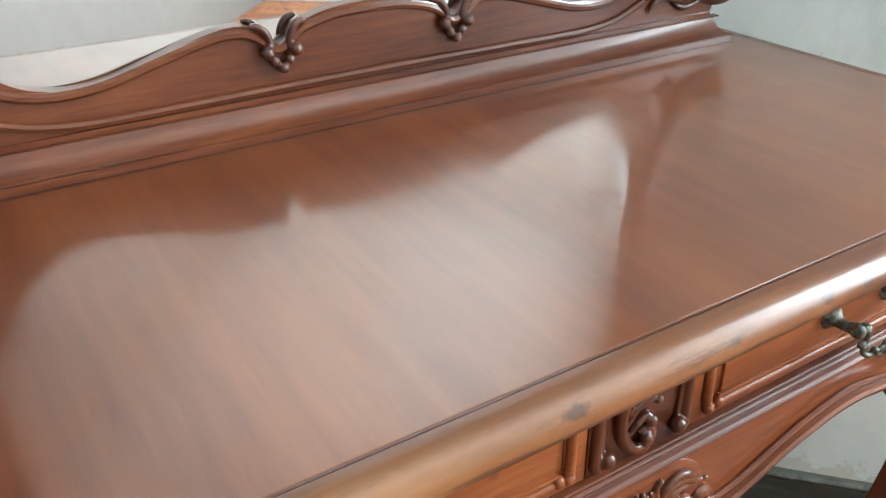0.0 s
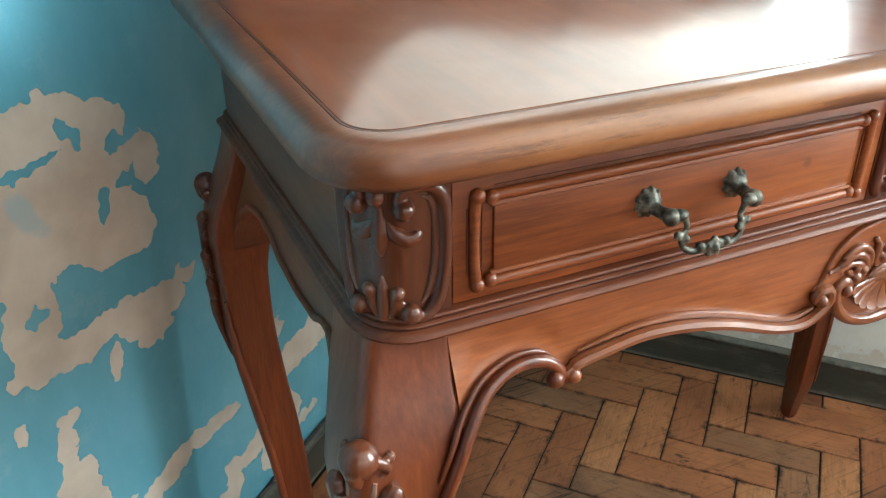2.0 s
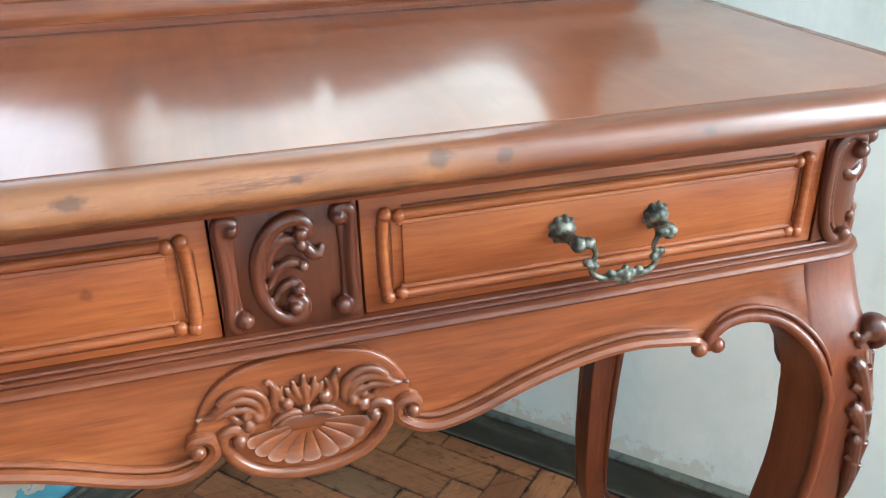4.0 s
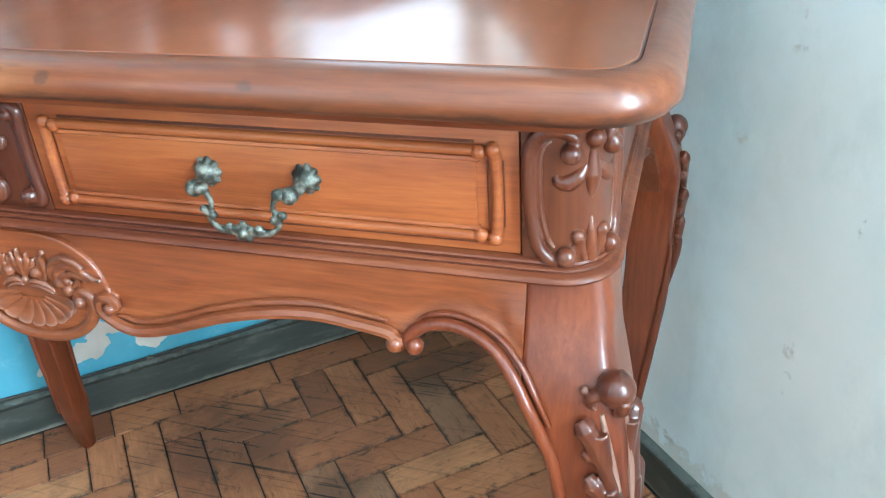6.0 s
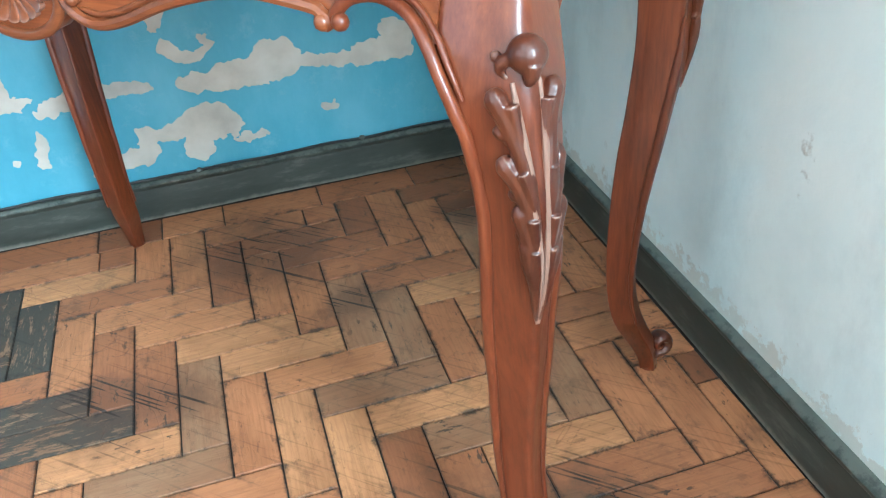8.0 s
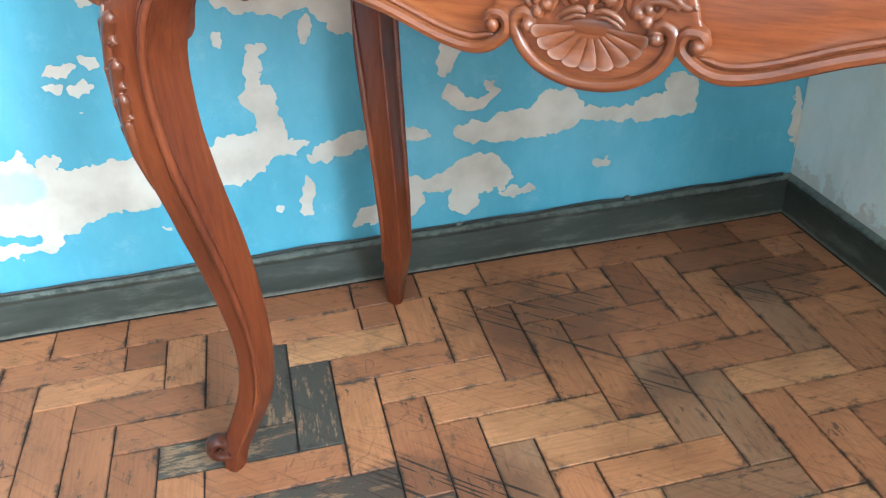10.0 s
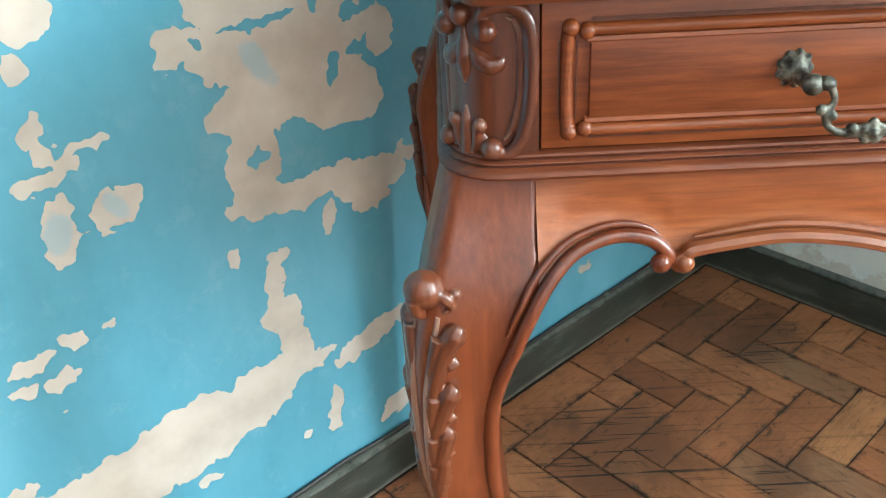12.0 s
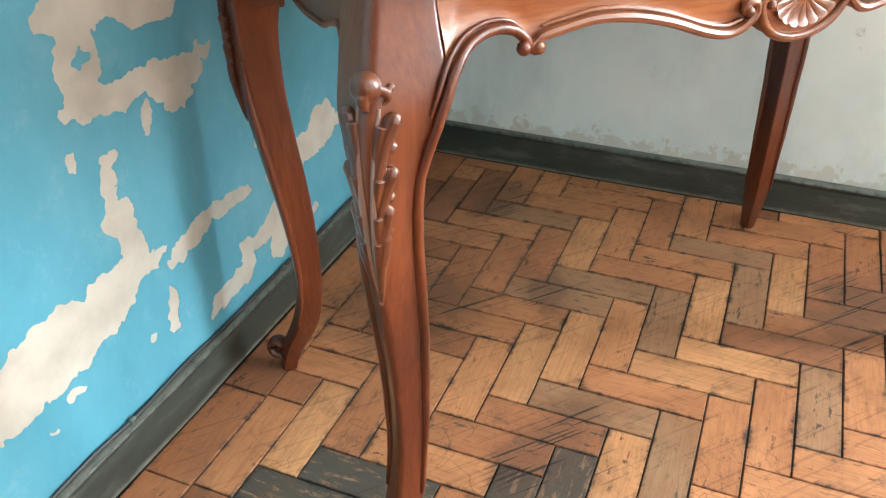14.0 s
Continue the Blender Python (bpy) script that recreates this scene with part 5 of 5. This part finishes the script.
def build_leg(sx, front):
    x0, y0, sy = sx * 0.44, 0.0 if front else BACK, 1 if front else -1
    # the old joints have let the back legs spread a little
    splay = 0.0 if front else 0.006
    girth = 1.0 if front else 0.93

    def squeeze(a, b, z):
        m, l = (a + b) / 2, (a - b) / 2 * slim(z)
        return m + l, m - l

    def place(a, b, z, squeezed=False):
        """a, b: way in from the corner along the front and along the side."""
        if not squeezed:
            a, b = squeeze(a, b, z)
        w = smooth((z - 0.08) / 0.36) * (1 - 0.9 * smooth((z - 0.57) / 0.07)) if front else 0.0
        out = splay * (1 - 0.75 * smooth((z - 0.3) / 0.27))
        if front and sx > 0:
            out -= 0.003 * smooth((z - 0.3) / 0.1) + 0.006 * smooth((z - 0.49) / 0.05) * (1 - smooth((z - 0.6) / 0.04))
        return Vector((x0 + sx * (out - a - 0.004 * w - tuck(z)), y0 + sy * (b - 0.011 * w), z))

    bm = bmesh.new()
    rings = []
    for p in spline([(z, r, h) for z, r, h in LEG], 3):
        z, r, h = p
        c = r / math.sqrt(2)
        h *= girth + (1 - girth) * smooth((z - 0.5) / 0.08)
        ro, ri = h * 0.42, h * 0.16
        ring = []
        for cx, cy, rr, a in ((-1, -1, ro, 180), (1, -1, ri, 270), (1, 1, ri, 0), (-1, 1, ri, 90)):
            for i in range(5):
                t = radians(a + 90 * i / 4)
                pa, pb = squeeze(c + cx * (h - rr) + rr * math.cos(t), c + cy * (h - rr) + rr * math.sin(t), z)
                if front and cx > 0:
                    # the face runs in to the arch below and to the seam with the apron above
                    base = 0.44 - abs(place(0, 0, z, True).x)
                    pa += (0.44 - inner_x(z) - base - (c + h * slim(z))) * smooth((z - 0.495) / 0.045)
                ring.append(place(pa, pb, z, True))
        rings.append(ring)
    loft(bm, rings)
    leg = part("leg", bm, wood_z, table, "carved cabriole leg with a scrolled foot")
    def to_arch(p, inset, swap):
        """Towards its top the bead swings over to the end of the apron's arch."""
        if front and not swap:
            p.x += (sx * (inner_x(p.z) + inset) - p.x) * smooth((p.z - 0.495) / 0.045)
            p.y += (bulge(0.3885, p.z) - 0.002 + inset * 0.1 - p.y) * smooth((p.z - 0.515) / 0.035)
        return p

    # bead down each inner edge
    zs = [0.555 - 0.455 * i / 30 for i in range(31)]
    for swap in (0, 1):
        bm = bmesh.new()
        pts = []
        for z in zs:
            r, h = leg_at(z)
            a, b = r / math.sqrt(2) + h * 0.93, r / math.sqrt(2) - h * 0.99
            a, b = squeeze(a, b, z)
            pts.append(to_arch(place(b, a, z, True) if swap else place(a, b, z, True), 0.0, swap))
        add_tube(bm, pts[5:] if swap else pts, [0.0012 if swap else 0.0042, 0.005, 0.0051, 0.0048, 0.0042, 0.0032, 0.002], 10)
        part("edge_bead", bm, wood_z, leg)
        bm = bmesh.new()
        pts = []
        for z in zs[3:]:
            r, h = leg_at(z)
            a, b = r / math.sqrt(2) + h * 0.72, r / math.sqrt(2) - h * 0.99
            a, b = squeeze(a, b, z)
            pts.append(to_arch(place(b, a, z, True) if swap else place(a, b, z, True), 0.0085, swap))
        add_tube(bm, pts, [0.0002, 0.0013, 0.0014, 0.0012, 0.0004], 6)
        part("fine_bead", bm, wood_dark, leg)

    # carving on the knee: s to either side of the outer edge
    def knee(s, z, out):
        r, h = leg_at(z)
        c, ro = r / math.sqrt(2), h * 0.42
        lim = ro * math.pi / 4
        if abs(s) < lim:
            t = math.pi * 1.25 + s / ro
            return place(c - h + ro + (ro + out) * math.cos(t), c - h + ro + (ro + out) * math.sin(t), z)
        if s > 0:
            return place(c - h + ro + s - lim, c - h - out, z)
        return place(c - h - out, c - h + ro - s - lim, z)

    bm = bmesh.new()
    add_ball(bm, knee(0, 0.591, 0.0048), 0.0122, (1, 1, 0.95), 18)
    add_tube(bm, spline([knee(0, 0.588, 0.0105), knee(0, 0.5805, 0.0068), knee(0, 0.5755, 0.0018), knee(0, 0.572, -0.002)], 5), [0.0066, 0.0052, 0.0032, 0.001], 10)
    for k in (1, -1):
        add_ball(bm, knee(k * 0.0165, 0.5885, 0.0012), 0.0036)
        add_tube(bm, spline([knee(k * 0.006, 0.5905, 0.005), knee(k * 0.012, 0.5865, 0.003), knee(k * 0.0155, 0.581, 0.0), knee(k * 0.012, 0.5765, -0.0008)], 5), [0.0042, 0.0042, 0.0034, 0.0014], 9)
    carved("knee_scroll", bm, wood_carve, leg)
    # sprays of leaves up both faces, a plain blade left between them along the outer edge
    for k in (1, -1):
        bm = bmesh.new()
        add_tube(bm, spline([knee(k * 0.0012, 0.392, -0.0002), knee(k * 0.0034, 0.45, 0.0004), knee(k * 0.0068, 0.52, 0.0006), knee(k * 0.0092, 0.575, 0.0002)], 6), [0.001, 0.003, 0.0031, 0.0014], 8)
        part("stem", bm, wood_carve, leg)
        bm = bmesh.new()
        for z, s, si, r, zb, sb, zf, sf in ((0.566, 0.0205, 0.0118, 0.007, 0.5445, 0.0205, 0.455, 0.0034), (0.524, 0.0215, 0.0105, 0.0067, 0.5025, 0.0205, 0.43, 0.0028), (0.491, 0.0185, 0.0086, 0.006, 0.472, 0.0175, 0.41, 0.0022), (0.466, 0.0142, 0.0068, 0.005, 0.4495, 0.0132, 0.395, 0.0016)):
            # broad leaf whose tip curls over
            add_tube(bm, spline([knee(k * sf, zf, -0.0006), knee(k * s * 0.42, zf + (z - zf) * 0.5, 0.0), knee(k * s * 0.74, z - 0.017, 0.0006), knee(k * s, z - 0.001, 0.0024), knee(k * s * 1.12, z + 0.0032, 0.001)], 7), [0.0016, 0.0046, 0.0064, r * 1.08, r * 0.55], 10)
            # shorter lobe beside it, notched below
            add_tube(bm, spline([knee(k * (sf + 0.001), z - 0.055, -0.0006), knee(k * si * 0.8, z - 0.024, 0.0002), knee(k * si, z - 0.003, 0.0022)], 6), [0.0014, 0.0042, r * 0.8], 9)
            add_ball(bm, knee(k * si * 1.04, z - 0.0125, 0.0018), r * 0.6, (1, 1, 1.1), 10)
            # pair of berries under the leaf
            add_tube(bm, spline([knee(k * (sb + 0.0038), zb + 0.0018, 0.0004), knee(k * sb, zb, 0.0014), knee(k * (sb - 0.0042), zb - 0.0032, 0.0004)], 5), [r * 0.52, r * 0.74, r * 0.52], 9)
            add_ball(bm, knee(k * (sb - 0.0032), zb - 0.0058, 0.0006), r * 0.42, (1, 1, 1), 8)
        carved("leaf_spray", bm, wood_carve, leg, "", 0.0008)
    # foot volute
    bm = bmesh.new()
    d = Vector((sx, -sy, 0)).normalized()
    lat = Vector((-d.y, d.x, 0))
    base = place(0, 0, 0)
    path = [base + d * q + Vector((0, 0, z)) for q, z in [(-0.012, 0.034), (-0.002, 0.022)] + spiral(0.0085, 0.037, 0.0135, 0.003, -110, 330, 20)]
    add_tube(bm, path, [0.007, 0.0075, 0.007, 0.0065, 0.006, 0.005], 10, lat, 1.75)
    part("foot_scroll", bm, wood_block, leg)
    part("foot_pad", add_tube(bmesh.new(), [place(0.003, 0.003, -0.0035), place(0.003, 0.003, 0.004)], [0.0115, 0.0105], 14), wood_z, leg)


for sx in (-1, 1):
    for front in (True, False):
        build_leg(sx, front)

# ---- the mirror that stands on the table ----
mirror = thing("mirror", STAND @ pose(0, 0, TOP + 0.0006), "tall mirror in a wavy carved wooden frame standing on the table", "mirror")
MY = 0.335


def build_mirror():
    prof = [(0.308, 0.0), (0.308, 0.0065), (0.3105, 0.0078), (0.316, 0.0095), (0.3215, 0.0145), (0.3245, 0.0205), (0.3255, 0.023), (0.3285, 0.024), (0.3285, 0.028), (0.362, 0.028), (0.362, 0.0)]
    bm = bmesh.new()
    loft(bm, [[Vector((x + (0.3285 - y) * 0.75 * s * (0 if y > 0.33 else 1), y, z)) for y, z in prof] for x, s in ((-0.406, -1), (0, 0), (0.397, 1))])
    base = part("base_molding", bm, wood_frame, mirror, "stepped base molding of the mirror frame")
    # dark strips under the steps: contact shade and glaze put into colour
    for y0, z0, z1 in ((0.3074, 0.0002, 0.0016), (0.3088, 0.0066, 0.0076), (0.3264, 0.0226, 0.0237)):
        part("dark_strip", add_box(bmesh.new(), (-0.418, y0, z0), (0.409, y0 + 0.008, z1)), wood_dark, base, "dark strip of glaze and painted shade in the molding")
    low = [(0.0, 0.089), (0.03, 0.0875), (0.058, 0.080), (0.078, 0.0655), (0.098, 0.080), (0.122, 0.0825), (0.165, 0.0715), (0.205, 0.060), (0.235, 0.0575), (0.262, 0.0635), (0.287, 0.082), (0.308, 0.106), (0.322, 0.135), (0.328, 0.18)]
    top = [(0.328, 0.50), (0.318, 0.58), (0.27, 0.65), (0.19, 0.69), (0.1, 0.72), (0.0, 0.735)]
    outer_low = [(0.0, 0.026), (0.04, 0.026), (0.075, 0.026), (0.1, 0.026), (0.13, 0.026), (0.16, 0.026), (0.2, 0.026), (0.25, 0.026), (0.3, 0.026), (0.36, 0.026), (0.398, 0.026), (0.398, 0.06), (0.374, 0.10), (0.3745, 0.16)]
    outer_top = [(0.378, 0.50), (0.37, 0.60), (0.31, 0.70), (0.22, 0.75), (0.11, 0.79), (0.0, 0.81)]
    half_i, half_o = low + top, outer_low + outer_top
    inner = spline([(x, 0, z) for x, z in half_i], 5)
    outer = spline([(x, 0, z) for x, z in half_o], 5)
    inner += [Vector((-p.x, 0, p.z)) for p in inner[-2:0:-1]]
    outer += [Vector((-p.x, 0, p.z)) for p in outer[-2:0:-1]]
    bm = bmesh.new()
    ring = lambda src, y: [Vector((p.x, y, p.z)) for p in src]
    between = [(a * 0.82 + b * 0.18) for a, b in zip(inner, outer)]
    rows = [ring(inner, MY + 0.006), ring(inner, MY - 0.003), ring(between, MY - 0.0035), ring(outer, MY - 0.0035), ring(outer, MY + 0.018), ring(inner, MY + 0.018)]
    vs = [[bm.verts.new(p) for p in r] for r in rows]
    n = len(inner)
    for q, w in zip(vs, vs[1:]):
        for s in range(n):
            bm.faces.new((q[s], q[(s + 1) % n], w[(s + 1) % n], w[s]))
    frame_ob = part("frame", bm, wood_frame, mirror, "wavy reddish wooden mirror frame")
    bm = bmesh.new()
    loop = [Vector((p.x + (q.x - p.x) * 0.09, MY - 0.004, p.z + (q.z - p.z) * 0.09)) for p, q in zip(inner, outer)]
    add_tube(bm, loop + loop[:2], 0.0038, 8)
    part("inner_bead", bm, wood_frame, frame_ob)
    bm = bmesh.new()
    line = [(-0.352, 0.14), (-0.340, 0.098), (-0.316, 0.065), (-0.282, 0.0435), (-0.238, 0.0335), (-0.17, 0.0325), (0, 0.0335)]
    front_tube(bm, line + [(-x, z) for x, z in line[-2::-1]], MY - 0.005, 0.0034, 5)
    part("lower_bead", bm, wood_frame, frame_ob)
    for e in (-1, 1):
        # small scrolled clasp in each notch
        bm = bmesh.new()
        x = e * 0.079
        for k in (-1, 1):
            front_tube(bm, [(x + k * 0.022, 0.083), (x + k * 0.0135, 0.0795), (x + k * 0.0085, 0.0705), (x + k * 0.009, 0.061), (x + k * 0.013, 0.0605)], MY - 0.006, [0.002, 0.0036, 0.0036, 0.004, 0.003])
            add_ball(bm, (x + k * 0.0115, MY - 0.009, 0.062), 0.0055)
            add_ball(bm, (x + k * 0.006, MY - 0.008, 0.0545), 0.0042)
        add_ball(bm, (x, MY - 0.009, 0.049), 0.0046)
        carved("clasp", bm, wood_carve, frame_ob)
        # curled bracket at each end
        bm = bmesh.new()
        c = [(0.350, 0.135), (0.356, 0.098), (0.362, 0.074), (0.371, 0.056), (0.387, 0.0455), (0.405, 0.0415), (0.4205, 0.0435), (0.4305, 0.053), (0.4305, 0.0645), (0.4225, 0.071), (0.414, 0.0675), (0.4145, 0.061)]
        add_tube(bm, spline([(e * a, MY - 0.004, z) for a, z in c], 6), [0.002, 0.005, 0.0075, 0.0078, 0.0078, 0.0072, 0.0062, 0.0045], 10)
        for i, (dx, dz, r) in enumerate(((-0.0035, 0.0095, 0.0056), (-0.008, 0.018, 0.005), (-0.012, 0.0255, 0.0042))):
            flute = [(0.350 + dx, 0.132), (0.357 + dx * 0.8, 0.098 + dz * 0.5), (0.364 + dx * 0.6, 0.074 + dz * 0.7), (0.374 + dx * 0.4, 0.0575 + dz), (0.388, 0.0485 + dz * 0.95), (0.402, 0.0455 + dz * 0.7), (0.412, 0.0475 + dz * 0.45)]
            add_tube(bm, spline([(e * a, MY - 0.0055 + 0.0008 * i, z) for a, z in flute], 6), [0.0012, r * 0.8, r, r * 1.05, r, r * 0.5], 8)
        add_ball(bm, (e * 0.4215, MY - 0.006, 0.0585), 0.0078, (1, 1.1, 1))
        for pts, r in (([(0.372, 0.05), (0.356, 0.0465), (0.347, 0.054), (0.3445, 0.0625)], 0.0036), ([(0.366, 0.0455), (0.344, 0.0475), (0.327, 0.0515), (0.3135, 0.0475), (0.307, 0.038)], 0.0038), ([(0.38, 0.0425), (0.36, 0.0385), (0.347, 0.0405), (0.338, 0.047)], 0.003), ([(0.366, 0.065), (0.355, 0.07), (0.35, 0.08)], 0.003)):
            add_tube(bm, spline([(e * a, MY - 0.006, z) for a, z in pts], 5), [0.0016, r, r * 1.15, r * 0.8, 0.0008], 8)
        carved("scroll_bracket", bm, wood_dark, frame_ob)
    bm = bmesh.new()
    rim_pts = [Vector((p.x + (q.x - p.x) * 0.03, MY + 0.0035, p.z + (q.z - p.z) * 0.03)) for p, q in zip(inner, outer)]
    loft(bm, [rim_pts, [p + Vector((0, 0.003, 0)) for p in rim_pts]])
    part("glass", bm, mirror_glass, mirror, "clear silvered mirror glass")


build_mirror()

# ---- parquet ----
BW, BL = 0.0585, 0.1755
V0, U0 = 0.556, 0.577
GAP = 0.0021
floor = bmesh.new()
add_box(floor, (-0.25, -0.2, -0.12), (ROOM_U + 0.2, ROOM_V + 0.2, -0.004))
floor_ob = tagged(to_object("floor", floor, joint_dirt, False), "worn herringbone parquet floor of orange-brown wooden blocks", "floor", "", "structure")
floor_ob.matrix_world = WALLS


def block_mesh(l, w, mat):
    me = bpy.data.meshes.new("parquet_block")
    bm = bmesh.new()
    a, b, c = l / 2 - GAP / 2, w / 2 - GAP / 2, 0.0011
    rings = [[Vector((x * p, y * q, z)) for x, y in ((-1, -1), (1, -1), (1, 1), (-1, 1))] for p, q, z in ((a, b, -0.0045), (a, b, -c), (a - c, b - c, 0.0))]
    loft(bm, rings)
    bmesh.ops.recalc_face_normals(bm, faces=bm.faces)
    bm.to_mesh(me)
    bm.free()
    me.materials.append(mat)
    return me


# single blocks, by their place (u, v): blackened, greyed and pale ones
BLACK = [(0.9, 0.47), (0.9, 0.29), (0.96, 0.23), (0.84, 0.53), (0.96, 0.59), (1.02, 0.35)]
GREY = [(0.43, 0.59), (0.72, 0.64), (0.66, 0.53), (0.31, 0.7), (0.2, 0.64), (0.2, 0.29), (0.37, 0.47), (0.43, 0.41), (0.55, 0.82)]
PALE = [(0.78, 0.59), (0.55, 0.47), (0.37, 0.64), (0.49, 0.7), (0.26, 0.41), (0.26, 0.76), (0.61, 0.41), (0.55, 0.64), (0.84, 0.18)]

rng = random.Random(11)
BORDER = 0.074
NEAR_U, NEAR_V = 1.62, 1.30
full = {}
blocks = []
R = int(max(ROOM_U, ROOM_V) / BW) + 8
for k in range(-R, R):
    for q in range(-R // 3, R // 3):
        # one block across (along v) and one along (along u) in each step of the zigzag
        for u0, u1, v0, v1 in ((U0 - (k + 1) * BW, U0 - k * BW, V0 + k * BW, V0 + k * BW + BL), (U0 - (k + 1) * BW - BL, U0 - (k + 1) * BW, V0 + k * BW, V0 + (k + 1) * BW)):
            s = q * 6 * BW
            a0, a1, b0, b1 = max(u0 + s, 0.0145), min(u1 + s, ROOM_U), max(v0, 0.014 + BORDER), min(v1, ROOM_V)
            if a1 - a0 > 0.012 and b1 - b0 > 0.012:
                blocks.append((a0, a1, b0, b1))
u = 0.012 - 0.05
while u < ROOM_U:
    step = rng.choice((BL, BL, BL * 0.62))
    a0, a1 = max(u, 0.0145), min(u + step, ROOM_U)
    if a1 - a0 > 0.012:
        blocks.append((a0, a1, 0.0145, 0.014 + BORDER))
    u += step
seen = {tuple(round(x, 3) for x in b) for b in blocks}
far = bmesh.new()
for a0, a1, b0, b1 in sorted(seen):
    l, w, turn = a1 - a0, b1 - b0, 0.0
    if w > l:
        l, w, turn = w, l, 90.0
    cu, cv = (a0 + a1) / 2, (b0 + b1) / 2
    jit = (rng.uniform(-0.0006, 0.0006), rng.uniform(-0.25, 0.25), rng.uniform(-0.35, 0.35), rng.uniform(-0.3, 0.3))
    m = pose(cu, cv, jit[0] - 0.0006, jit[1], jit[2] * 0.5, turn + jit[3])
    if cu < NEAR_U and cv < NEAR_V:
        mat = parquet
        for other, spots in ((parquet_black, BLACK), (parquet_grey, GREY), (parquet_pale, PALE)):
            if any(a0 < x < a1 and b0 < y < b1 for x, y in spots):
                mat = other
        size = (round(l, 3), round(w, 3), mat.name)
        if size not in full:
            full[size] = block_mesh(size[0], size[1], mat)
        ob = new("parquet_block", full[size])
        ob.parent = floor_ob
        ob.matrix_local = m
    else:
        p = [m @ Vector((x * (l - GAP) / 2, y * (w - GAP) / 2, z)) for z in (-0.0045, 0.0) for x, y in ((-1, -1), (1, -1), (1, 1), (-1, 1))]
        v = [far.verts.new(x) for x in p]
        for f in ((4, 5, 6, 7), (0, 1, 5, 4), (1, 2, 6, 5), (2, 3, 7, 6), (3, 0, 4, 7)):
            far.faces.new([v[i] for i in f])
me = bpy.data.meshes.new("parquet_rest")
far.to_mesh(me)
far.free()
me.materials.append(parquet)
rest = new("parquet_rest", me)
rest.parent = floor_ob
tagged(rest, "more parquet blocks across the room", "", "", "stuff")
